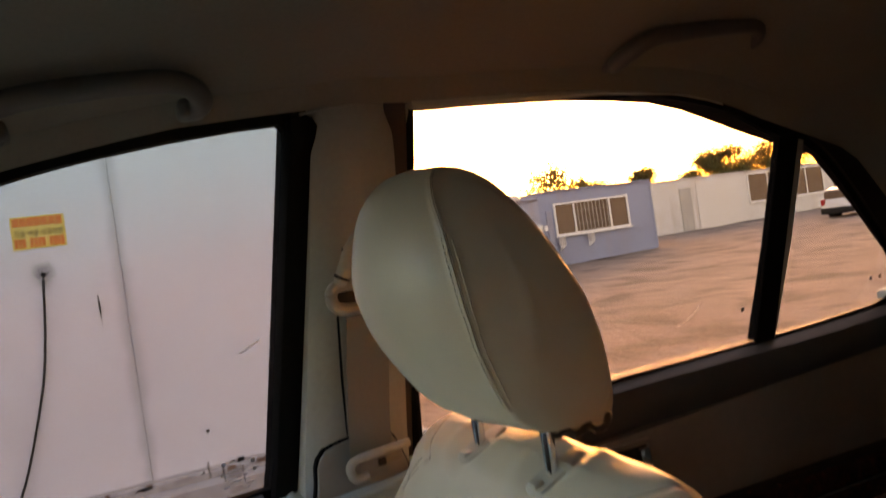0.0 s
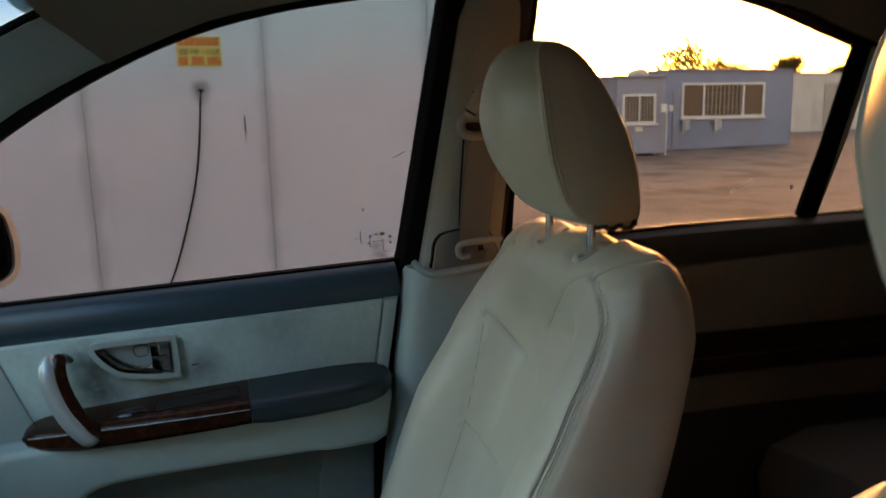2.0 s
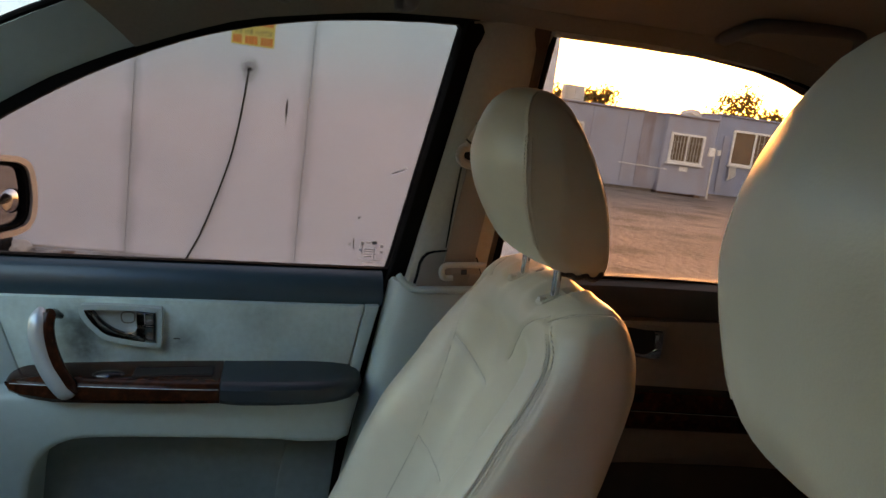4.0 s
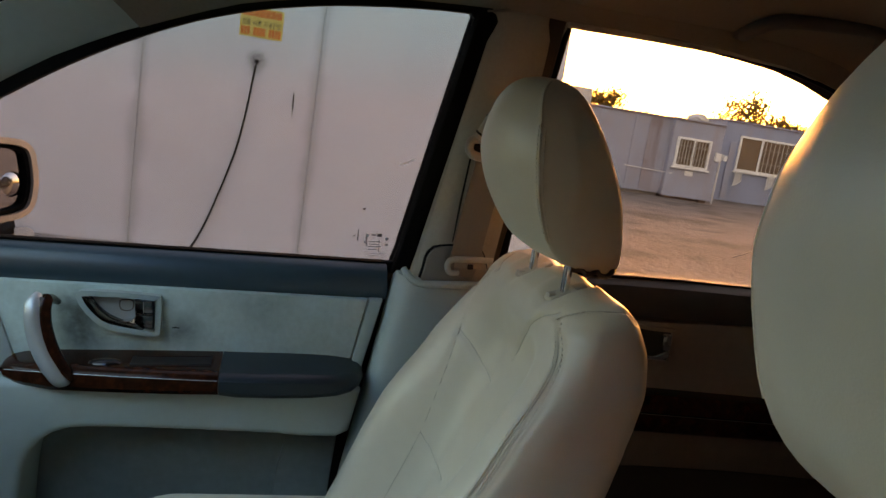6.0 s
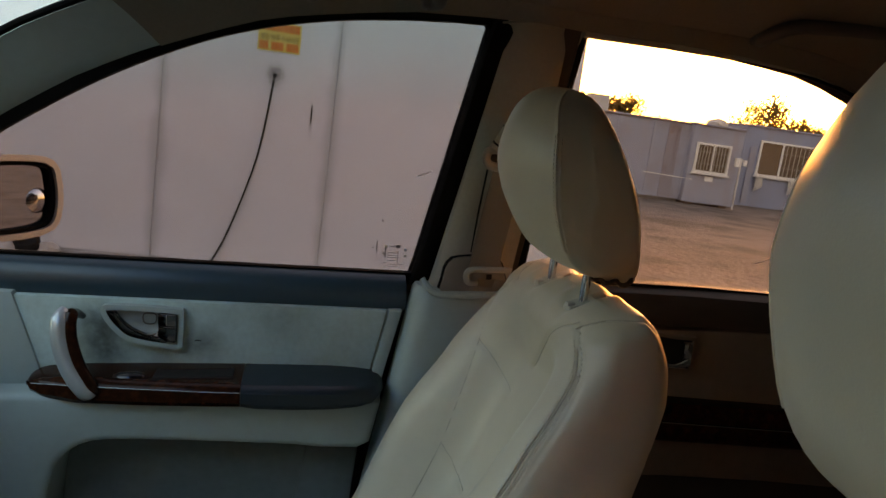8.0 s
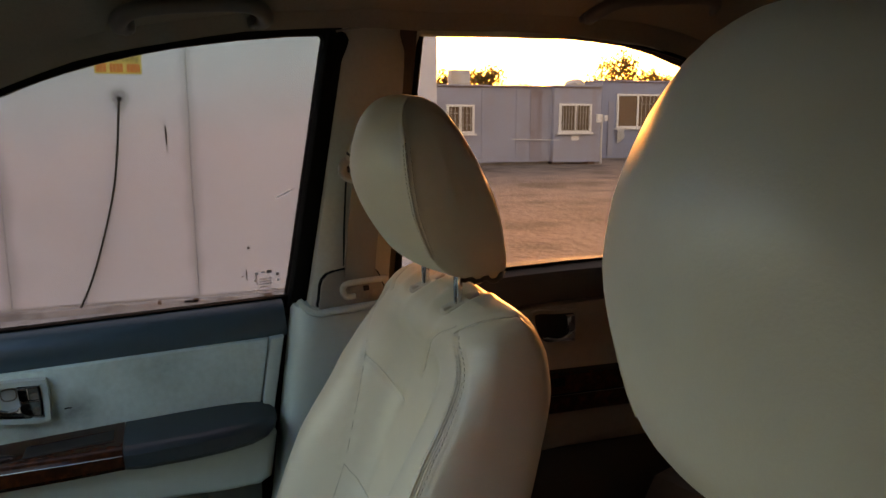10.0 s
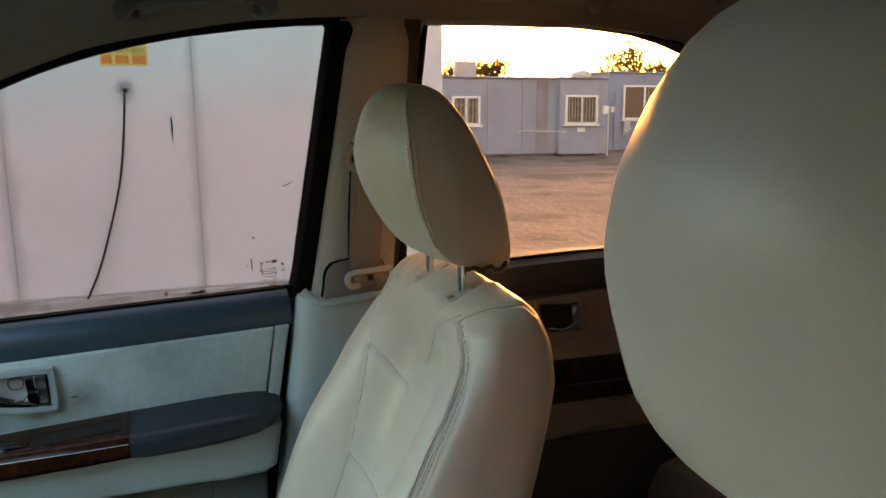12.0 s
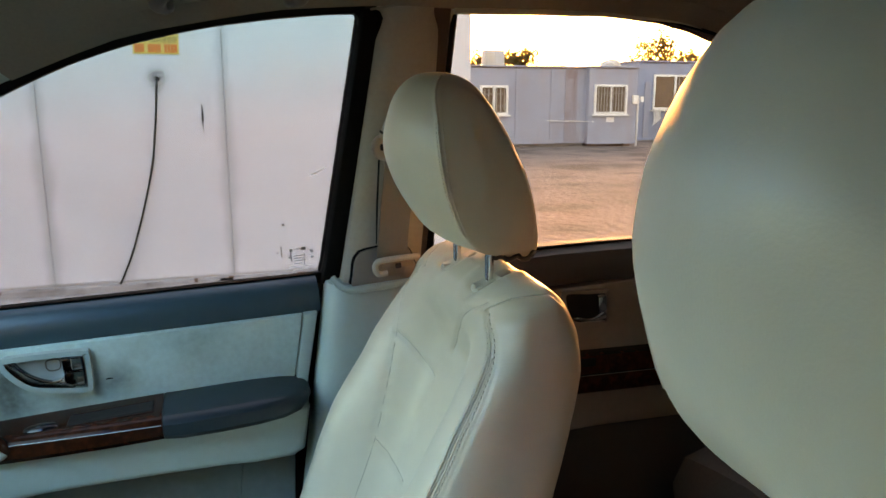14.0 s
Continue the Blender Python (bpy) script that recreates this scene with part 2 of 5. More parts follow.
def spline(pts, n, closed=False):
    """A smooth curve through the points, in n even steps."""
    pts = [Vector(p) for p in pts]
    k = len(pts)
    dense = []
    for i in range(k if closed else k - 1):
        p1, p2 = pts[i], pts[(i + 1) % k]
        p0 = pts[i - 1] if closed or i else 2 * p1 - p2
        p3 = pts[(i + 2) % k] if closed or i + 2 < k else 2 * p2 - p1
        for j in range(16):
            t = j / 16
            dense.append(0.5 * (2 * p1 + (p2 - p0) * t + (2 * p0 - 5 * p1 + 4 * p2 - p3) * t * t + (3 * p1 - p0 - 3 * p2 + p3) * t ** 3))
    dense.append(pts[0] if closed else pts[-1])
    run = [0.0]
    for a, b in zip(dense, dense[1:]):
        run.append(run[-1] + (b - a).length)
    out, j = [], 0
    for i in range(n):
        d = run[-1] * i / (n if closed else n - 1)
        while j < len(run) - 2 and run[j + 1] < d:
            j += 1
        out.append(dense[j].lerp(dense[j + 1], (d - run[j]) / max(1e-9, run[j + 1] - run[j])))
    return out


def loft(rings, closed=True, caps=True):
    bm = bmesh.new()
    rows = [[bm.verts.new(p) for p in ring] for ring in rings]
    for a, b in zip(rows, rows[1:]):
        k = len(a)
        for i in range(k if closed else k - 1):
            bm.faces.new((a[i], a[(i + 1) % k], b[(i + 1) % k], b[i]))
    if caps and closed:
        bm.faces.new(rows[0])
        bm.faces.new(rows[-1])
    return bm


def tube(pts, r, sides=8, squash=1.0, cyclic=False, up=(0.12, 0.31, 0.94)):
    """A round bar along a path."""
    pts = [Vector(p) for p in pts]
    rings, up = [], Vector(up).normalized()
    k = len(pts)
    for i, p in enumerate(pts):
        t = (pts[(i + 1) % k if cyclic else min(i + 1, k - 1)] - pts[i - 1 if cyclic or i else 0]).normalized()
        s = t.cross(up).normalized()
        u = s.cross(t)
        rr = r[i] if isinstance(r, (list, tuple)) else r
        rings.append([p + (s * math.cos(a) + u * math.sin(a) * squash) * rr for a in (2 * math.pi * j / sides for j in range(sides))])
    if cyclic:
        rings.append(rings[0])
    return loft(rings, caps=not cyclic)


def prism(outline, y0, y1, r=0.0, seg=2):
    """An outline in x and z given depth along y, its edges rounded."""
    bm = bmesh.new()
    a = [bm.verts.new((x, y0, z)) for x, z in outline]
    b = [bm.verts.new((x, y1, z)) for x, z in outline]
    k = len(a)
    fa = bm.faces.new(a)
    bm.faces.new(b[::-1])
    for i in range(k):
        bm.faces.new((a[i], b[i], b[(i + 1) % k], a[(i + 1) % k]))
    if r:
        bmesh.ops.recalc_face_normals(bm, faces=bm.faces)
        bmesh.ops.bevel(bm, geom=list(fa.edges), offset=r, segments=seg, affect="EDGES", profile=0.5)
    return bm


def band(outer, inner, y0, y1):
    """A closed frame between two outlines of equal count."""
    rings = [[(x, y, z) for x, z in o] for o, y in ((outer, y0), (inner, y0), (inner, y1), (outer, y1), (outer, y0))]
    return loft(rings, caps=False)


def swell(outline, d):
    """An outline moved outwards by d (inwards where d is negative)."""
    k = len(outline)
    area = sum(outline[i][0] * outline[(i + 1) % k][1] - outline[(i + 1) % k][0] * outline[i][1] for i in range(k))
    s = 1 if area > 0 else -1
    out = []
    for i, (x, z) in enumerate(outline):
        (x0, z0), (x1, z1) = outline[i - 1], outline[(i + 1) % k]
        tx, tz = x1 - x0, z1 - z0
        m = math.hypot(tx, tz) or 1
        out.append((x + s * d * tz / m, z - s * d * tx / m))
    return out


def lean(bm, k, c):
    """Tips a flat piece into the slope of the car's side: y = c - k z."""
    for v in bm.verts:
        v.co.y += c - k * v.co.z
    return bm


def flat2(pts, n, closed=True):
    return [(p.x, p.z) for p in spline([(x, 0, z) for x, z in pts], n, closed)]


def smooth01(t):
    t = max(0.0, min(1.0, t))
    return t * t * (3 - 2 * t)


def table(pairs, x):
    """A value read between the rows of a small table."""
    if x <= pairs[0][0]:
        return pairs[0][1]
    for (a, va), (b, vb) in zip(pairs, pairs[1:]):
        if x <= b:
            return va + (vb - va) * (x - a) / (b - a)
    return pairs[-1][1]


# ---- the car's side openings (x to the rear, z up) ----
FK, FC = 0.292, 1.120      # slope of the front door's glass
RK, RC = 0.270, 1.055      # slope of the rear door's glass
TOP_EDGE = [(-0.93, 1.208), (-0.80, 1.290), (-0.69, 1.362), (-0.605, 1.415), (-0.515, 1.466), (-0.43, 1.507), (-0.344, 1.541), (-0.272, 1.562), (-0.21, 1.575), (-0.133, 1.586), (-0.043, 1.593)]
front_open = flat2(TOP_EDGE, 40, False) + [(0.03, 1.5955), (0.078, 1.595), (0.084, 1.588), (0.083, 1.57)] + [(0.083 - 0.083 * t + 0.006 * math.sin(math.pi * t), 1.57 - 0.40 * t) for t in (0.15, 0.3, 0.45, 0.6, 0.75, 0.9)] + [(0.0, 1.168)] + [(-0.93 * t, 1.168 + 0.034 * t) for t in (0.1, 0.25, 0.4, 0.55, 0.7, 0.85)]
REAR_TOP = [(0.236, 1.586), (0.374, 1.579), (0.509, 1.569), (0.64, 1.551), (0.743, 1.524), (0.791, 1.501), (0.833, 1.480), (0.862, 1.469)]
rear_open = flat2(REAR_TOP, 30, False) + [(0.878, 1.462), (0.868, 1.40), (0.855, 1.30), (0.831, 1.137), (0.69, 1.147), (0.54, 1.158), (0.36, 1.166), (0.186, 1.170), (0.190, 1.20), (0.196, 1.245), (0.210, 1.38), (0.222, 1.50), (0.229, 1.565)]
quarter_open = flat2([(0.917, 1.454), (0.966, 1.424), (1.012, 1.384), (1.060, 1.337), (1.103, 1.291), (1.146, 1.245), (1.180, 1.200), (1.198, 1.158), (1.183, 1.132), (1.136, 1.124)], 30, False) + [(1.06, 1.127), (0.97, 1.130), (0.872, 1.135), (0.889, 1.25), (0.901, 1.34), (0.912, 1.42)]


# ---- outside: ground, panel wall, cabins ----
def ground_z(x, y):
    return 0.011 * max(0.0, x + y - 33) * smooth01((120 - x - y) / 60)


def lot():
    bm = bmesh.new()
    xs = [-400, -150, -60, -30] + [-20 + i * 1.0 for i in range(70)] + [55, 65, 80, 110, 160, 250, 450]
    ys = [-400, -150, -60, -30, -20, -10, -4] + [i * 1.0 for i in range(40)] + [42, 46, 52, 60, 80, 120, 200, 450]
    rows = []
    for y in ys:
        row = []
        for x in xs:
            z = ground_z(x, y)
            if -20 <= x <= 50 and 4.2 < y <= 40:
                z += 0.05 * noise.noise((x * 0.45, y * 0.7, 0)) + 0.02 * noise.noise((x * 1.7, y * 1.7, 3))
            row.append(bm.verts.new((x, y, z)))
        rows.append(row)
    for a, b in zip(rows, rows[1:]):
        for i in range(len(a) - 1):
            bm.faces.new((a[i], a[i + 1], b[i + 1], b[i]))
    return bm


DIRT = mat("bare_dirt", (0.165, 0.126, 0.104), 0.95, vary=0.36, big=0.38, small=2.2, bump=0.9, bump_scale=7.0, stain=(0.075, 0.049, 0.037), stain_amount=0.9, stain_to=0.62)
single("ground", lot(), DIRT, "bare brown dirt yard with ruts and patches", "ground", "structure", car=False)

PANEL = mat("white_wall_panel", (0.78, 0.78, 0.79), 0.55, vary=0.03, big=0.8, small=9, bump=0.05, bump_scale=30, stain=(0.62, 0.59, 0.58), stain_amount=0.25, piece=0.015)
nt = PANEL.node_tree
pc, ps = nt.nodes.new("ShaderNodeTexCoord"), nt.nodes.new("ShaderNodeSeparateXYZ")
nt.links.new(pc.outputs["Object"], ps.inputs[0])


def node_math(tree, op, a, b):
    m = tree.nodes.new("ShaderNodeMath")
    m.operation = op
    for i, q in enumerate((a, b)):
        if isinstance(q, (int, float)):
            m.inputs[i].default_value = q
        else:
            tree.links.new(q, m.inputs[i])
    return m.outputs[0]


# soot that has settled beside each upright joint, ragged, wider towards the foot
seam_at = node_math(nt, "PINGPONG", node_math(nt, "ADD", ps.outputs["X"], 0.1375 + 20.2), 0.505)
rag = nt.nodes.new("ShaderNodeTexNoise")
rag.inputs["Scale"].default_value, rag.inputs["Detail"].default_value = 5.0, 6
nt.links.new(pc.outputs["Object"], rag.inputs["Vector"])
wide = node_math(nt, "MULTIPLY", node_math(nt, "ADD", rag.outputs["Fac"], -0.05), 0.13)
soot = nt.nodes.new("ShaderNodeMapRange")
soot.inputs["From Min"].default_value, soot.inputs["From Max"].default_value = 0.0, 1.0
soot.inputs["To Min"].default_value, soot.inputs["To Max"].default_value = 0.50, 0.0
nt.links.new(node_math(nt, "DIVIDE", seam_at, wide), soot.inputs["Value"])
soot_mix = nt.nodes.new("ShaderNodeMix")
soot_mix.data_type = "RGBA"
soot_mix.inputs["B"].default_value = (0.30, 0.29, 0.30, 1)
base_in = nt.nodes["Principled BSDF"].inputs["Base Color"]
nt.links.new(base_in.links[0].from_socket, soot_mix.inputs["A"])
nt.links.new(soot.outputs[0], soot_mix.inputs["Factor"])
nt.links.new(soot_mix.outputs["Result"], base_in)
GRIME = mat("grey_grime", (0.52, 0.50, 0.49), 0.9, vary=0.2, big=6)
PLINTH = mat("stained_concrete", (0.40, 0.375, 0.35), 0.9, vary=0.25, big=3, small=30, bump=0.4, bump_scale=60, stain=(0.16, 0.13, 0.11), stain_amount=0.85)
WALL_Y, WALL_END = 4.161, 1.424
smudges(PANEL, [((-0.507, WALL_Y, 1.590), 0.085, 0.8), ((-0.51, WALL_Y, 1.53), 0.05, 0.4)], (0.14, 0.13, 0.13))
wall_p = thing("wall_panels", (-4, WALL_Y + 0.1, 0), "white sandwich panel wall with dirty joints", "wall", "structure", car=False)
part("core", rbox((-9.9, WALL_Y + 0.006, 0.30), (WALL_END - 0.006, WALL_Y + 0.1, 4.6), 0), GRIME, wall_p, "grey joint filler")
for i in range(11):
    x1 = -0.1375 + 1.01 * (1 - i)
    x0 = x1 - 1.01
    x1 = min(x1, WALL_END)
    bm = rbox((x0 + 0.0015, WALL_Y, 0.40), (x1 - 0.0015, WALL_Y + 0.05, 4.6), 0.004, 1)
    part("panel", bm, PANEL, wall_p, smooth=False)
part("panel", rbox((0.8785, WALL_Y, 0.40), (WALL_END, WALL_Y + 0.05, 4.6), 0.004, 1), PANEL, wall_p, smooth=False)
part("end_panel", rbox((WALL_END - 0.004, WALL_Y + 0.052, 0.40), (WALL_END + 0.002, WALL_Y + 7.0, 4.6), 0), PANEL, wall_p)
part("plinth", rbox((-9.9, WALL_Y - 0.05, 0.0), (WALL_END, WALL_Y + 0.12, 0.385), 0.008), PLINTH, wall_p, "rust-stained concrete footing")

# plain unseen walls beside and ahead of the car, added to block sky light
BLOCKER = mat("dark_brown_blocker", (0.09, 0.08, 0.075), 0.9, vary=0.15, big=0.8, small=9, bump=0.3, bump_scale=20)
single("wall_south", rbox((-16, -5.2, 0), (7, -5.0, 4.6), 0.01, 1), BLOCKER, "plain dark wall added out of view to block light", "wall", "structure", car=False)
single("wall_west", rbox((-7.2, -4.998, 0), (-7.0, -1.1, 4.6), 0.01, 1), BLOCKER, "plain dark wall added ahead of the car to block light", "wall", "structure", car=False)

# advert on the wall: orange print on pale yellow; the number is given as plain bars
STICK = mat("yellow_vinyl", (0.86, 0.62, 0.16), 0.5, vary=0.03)
ORANGE = mat("orange_vinyl", (0.85, 0.22, 0.05), 0.5, vary=0.04)
ad = thing("wall_advert", (-0.5, WALL_Y, 1.80), "orange and yellow vinyl advert with Korean print", "sign", car=False)
sx0, sx1, sz0, sz1 = -0.625, -0.375, 1.722, 1.892
part("sheet", rbox((sx0, WALL_Y - 0.004, sz0), (sx1, WALL_Y - 0.001, sz1), 0), STICK, ad)


def lettering(text, x, z, width, height, material, parent):
    cu = bpy.data.curves.new("lettering", "FONT")
    cu.body, cu.size, cu.extrude = text, height, 0.0004
    cu.materials.append(material)
    ob = new("lettering", cu)
    bpy.context.view_layer.update()
    w = max(ob.dimensions.x, 0.01)
    ob.parent = parent
    ob.matrix_basis = Matrix.Translation(Vector((x, WALL_Y - 0.006, z)) - parent.location) @ pose(0, 0, 0, 90) @ Matrix.Diagonal((width / w, 1, 1, 1))
    return ob


lettering("\uc815\ud488 \ube44\ud488 \uc2dc\uacf5\uc804\ubb38", sx0 + 0.012, 1.790, 0.226, 0.036, INK, ad)
for k in range(7):
    x = sx0 + 0.010 + k * 0.033
    part("print_bar", rbox((x, WALL_Y - 0.0055, 1.840), (x + 0.030, WALL_Y - 0.0042, 1.884), 0), ORANGE, ad)
for k in range(13):
    if k not in (3, 8):
        x = sx0 + 0.010 + k * 0.0178
        part("print_bar", rbox((x, WALL_Y - 0.0055, 1.732), (x + 0.0155, WALL_Y - 0.0042, 1.777), 0), ORANGE, ad)

CABLE = mat("black_cable", (0.02, 0.02, 0.02), 0.5)
cable = thing("wall_cable", (-0.51, WALL_Y, 1.57), "thin black cable drooping from a hole in the wall", "cable", car=False)
part("cord", tube(spline([(-0.505, WALL_Y + 0.01, 1.578), (-0.51, WALL_Y - 0.03, 1.55), (-0.535, WALL_Y - 0.018, 1.30), (-0.572, WALL_Y - 0.012, 1.06), (-0.64, WALL_Y - 0.012, 0.80), (-0.72, WALL_Y - 0.015, 0.55), (-0.813, WALL_Y - 0.03, 0.34), (-0.90, WALL_Y - 0.08, 0.12), (-1.0, WALL_Y - 0.15, 0.02)], 60), 0.0068), CABLE, cable)
bm = bmesh.new()
bmesh.ops.create_cone(bm, cap_ends=True, segments=14, radius1=0.013, radius2=0.010, depth=0.012, matrix=pose(-0.507, WALL_Y - 0.004, 1.582, 90))
part("grommet", bm, DARK, cable, "dark grimy rubber grommet")
bm = merge(prism([(-0.272, 1.44), (-0.266, 1.43), (-0.262, 1.36), (-0.268, 1.30), (-0.274, 1.36)], WALL_Y - 0.003, WALL_Y - 0.0005), rbox((-0.268, WALL_Y - 0.002, 1.27), (-0.266, WALL_Y - 0.0005, 1.31), 0))
single("wall_scratch", bm, INK, "narrow black scrape on the white wall", "stain", smooth=False, car=False)

BLUE = mat("faded_blue_cabin", (0.29, 0.30, 0.37), 0.6, vary=0.10, big=0.8, small=8, stain=(0.25, 0.20, 0.20), stain_amount=0.55)
BLUE2 = mat("blue_container_paint", (0.238, 0.271, 0.369), 0.6, vary=0.1, big=0.7, small=8, stain=(0.20, 0.20, 0.28), stain_amount=0.4)
OFFWHITE = mat("dirty_white_paint", (0.62, 0.58, 0.54), 0.7, vary=0.08, big=0.8, small=8, stain=(0.40, 0.33, 0.28), stain_amount=0.5)
FRAME = mat("white_window_frame", (0.75, 0.72, 0.68), 0.5, vary=0.05)
# The brown paints in the sunset that the panes would reflect.
PANE = mat("sunset_brown_pane", (0.16, 0.105, 0.075), 0.2, vary=0.2)
PALE = mat("chalky_shutter_paint", (0.66, 0.61, 0.56), 0.7, vary=0.06, big=0.8, small=8)
BARS = mat("weathered_bars", (0.40, 0.36, 0.32), 0.7, vary=0.2)
RUST = mat("rusty_edge", (0.16, 0.09, 0.06), 0.8, vary=0.3)


def streaks(m, color, amount, wide):
    """Rusty run-off in upright streaks."""
    n, l = m.node_tree.nodes, m.node_tree.links
    base = n["Principled BSDF"].inputs["Base Color"]
    co, mp, no, rg, mx = n.new("ShaderNodeTexCoord"), n.new("ShaderNodeMapping"), n.new("ShaderNodeTexNoise"), n.new("ShaderNodeMapRange"), n.new("ShaderNodeMix")
    mp.inputs["Scale"].default_value = (wide, wide, wide * 0.09)
    no.inputs["Scale"].default_value, no.inputs["Detail"].default_value = 1.0, 6
    rg.inputs["From Min"].default_value, rg.inputs["From Max"].default_value = 0.52, 0.70
    rg.inputs["To Max"].default_value = amount
    mx.data_type = "RGBA"
    mx.inputs["B"].default_value = (*color, 1)
    l.new(co.outputs["Object"], mp.inputs["Vector"]); l.new(mp.outputs[0], no.inputs["Vector"])
    l.new(no.outputs["Fac"], rg.inputs["Value"]); l.new(rg.outputs[0], mx.inputs["Factor"])
    l.new(base.links[0].from_socket, mx.inputs["A"]); l.new(mx.outputs["Result"], base)


RUSTY_BLUE = mat("rust_stained_blue", (0.27, 0.24, 0.27), 0.7, vary=0.15, big=0.9, small=8, stain=(0.17, 0.10, 0.08), stain_amount=0.8)
streaks(RUSTY_BLUE, (0.16, 0.09, 0.07), 0.8, 3.0)
streaks(BLUE, (0.30, 0.22, 0.20), 0.6, 2.2)
streaks(BLUE2, (0.28, 0.22, 0.22), 0.5, 2.0)
streaks(OFFWHITE, (0.36, 0.27, 0.20), 0.6, 1.6)


def window(parent, x0, x1, z0, z1, y, split, bars):
    w = part("window", band([(x0, z0), (x1, z0), (x1, z1), (x0, z1)], [(x0 + 0.07, z0 + 0.07), (x1 - 0.07, z0 + 0.07), (x1 - 0.07, z1 - 0.07), (x0 + 0.07, z1 - 0.07)], y - 0.06, y + 0.02), FRAME, parent, "white window frame", smooth=False)
    cuts = [x0 + 0.07] + split + [x1 - 0.07]
    for a, b in zip(cuts, cuts[1:]):
        part("pane", rbox((a, y - 0.02, z0 + 0.07), (b, y - 0.012, z1 - 0.07), 0), PANE, w, smooth=False)
    for s in split:
        part("mullion", rbox((s - 0.035, y - 0.05, z0 + 0.07), (s + 0.035, y - 0.022, z1 - 0.07), 0), FRAME, w, smooth=False)
    for a, b, k in bars:
        for i in range(k):
            x = a + (b - a) * (i + 0.5) / k
            part("bar", rbox((x - 0.008, y - 0.09, z0 + 0.05), (x + 0.008, y - 0.065, z1 - 0.05), 0), BARS, w, smooth=False)
        for f in (0.3, 0.7):
            z = z0 + (z1 - z0) * f
            part("bar", rbox((a, y - 0.10, z - 0.008), (b, y - 0.091, z + 0.008), 0), BARS, w, smooth=False)
    part("sill", rbox((x0 - 0.06, y - 0.12, z0 - 0.06), (x1 + 0.06, y - 0.002, z0 - 0.005), 0.01, 1), FRAME, w)
    return w


def cabin(name, x0, x1, y, depth, z0, z1, material, label, ribs=0.0, clear=()):
    h = thing(name, (x0, y, z0), label, "cabin", car=False)
    part("wall", rbox((x0, y, z0), (x1, y + depth, z1 - 0.057), 0.02, 1), material, h)
    part("roof", rbox((x0 - 0.02, y - 0.03, z1 - 0.055), (x1 + 0.02, y + depth + 0.03, z1), 0.012, 1), material, h)
    part("roof_edge", rbox((x0 - 0.02, y - 0.036, z1 - 0.075), (x1 + 0.02, y - 0.002, z1 - 0.058), 0.004, 1), RUST, h)
    part("bottom_rail", rbox((x0 - 0.01, y - 0.015, z0 - 0.02), (x1 + 0.01, y - 0.003, z0 + 0.12), 0.01, 1), material, h)
    if ribs:
        k = int((x1 - x0) / ribs)
        for i in range(k + 1):
            x = x0 + (x1 - x0) * i / k
            if any(a - 0.1 < x < b + 0.1 for a, b in clear):
                continue
            part("rib", rbox((x - 0.04, y - 0.03, z0 + 0.12), (x + 0.04, y - 0.002, z1 - 0.10), 0.01, 1), material, h)
    return h


booth = cabin("guard_cabin", 11.40, 13.15, 20.7, 2.2, 0.10, 2.52, BLUE, "pale blue guard cabin with a barred window")
window(booth, 11.58, 12.76, 1.03, 1.95, 20.7, [12.17], [(11.65, 12.69, 10)])
# Dark block added under the cabin so that no light shows through the gap.
part("skid", rbox((11.5, 20.9, -0.03), (13.05, 22.8, 0.11), 0), RUST, booth)
for x in (11.55, 12.75):
    part("foot_block", rbox((x, 20.75, -0.02), (x + 0.25, 21.0, 0.10), 0.01, 1), RUST, booth)
part("notice", rbox((12.05, 20.68, 0.78), (12.32, 20.697, 0.93), 0), FRAME, booth, "small white notice")
part("meter_box", rbox((12.95, 20.6, 1.35), (13.12, 20.698, 1.62), 0.01, 1), FRAME, booth)
container = cabin("blue_container", 14.5, 19.75, 22.8, 2.4, 0.05, 2.84, BLUE2, "blue container office with a wide barred window", 1.3, [(15.1, 18.55)])
window(container, 15.1, 18.55, 1.14, 2.36, 22.8, [16.0, 17.65], [(16.05, 17.6, 9)])
part("door", rbox((14.75, 22.75, 0.15), (14.98, 22.797, 2.1), 0.01, 1), BLUE, container)
part("pipe", tube([(13.22, 20.76, 0.0), (13.22, 20.76, 1.62)], 0.032, 8), OFFWHITE, booth, "pale upright pipe")
for x, z in ((13.27, 1.40),):
    part("junction_box", rbox((x, 20.66, z), (x + 0.12, 20.735, z + 0.18), 0.01, 1), FRAME, booth)
fence = cabin("blue_panel_shed", -4.0, 11.37, 20.9, 3.0, 0.13, 2.50, BLUE, "long faded blue panel shed", 1.15, [(7.8, 8.72), (4.6, 5.9), (10.6, 11.1)])
part("footing", rbox((-4.0, 20.93, -0.05), (11.36, 23.8, 0.11), 0.02, 1), DIRT, fence, "earth-covered footing")
part("stained_panel", rbox((10.66, 20.873, 0.16), (11.08, 20.897, 2.42), 0.004, 1), RUSTY_BLUE, fence, "rust-stained blue panel")
window(fence, 7.80, 8.72, 1.02, 1.90, 20.9, [8.26], [(7.87, 8.65, 6)])
window(fence, 4.6, 5.9, 1.02, 1.90, 20.9, [5.25], [])
shed = cabin("white_shed", 26.3, 32.9, 30.2, 4.0, 0.12, 3.12, OFFWHITE, "dirty white panel shed with a grey recessed door")
part("door", rbox((28.1, 30.14, 0.16), (28.9, 30.196, 2.58), 0), BARS, shed, "grey-brown recessed door")
part("shutter", rbox((29.3, 30.14, 0.16), (32.5, 30.196, 2.85), 0.01, 1), PALE, shed, "paler roller shutter")
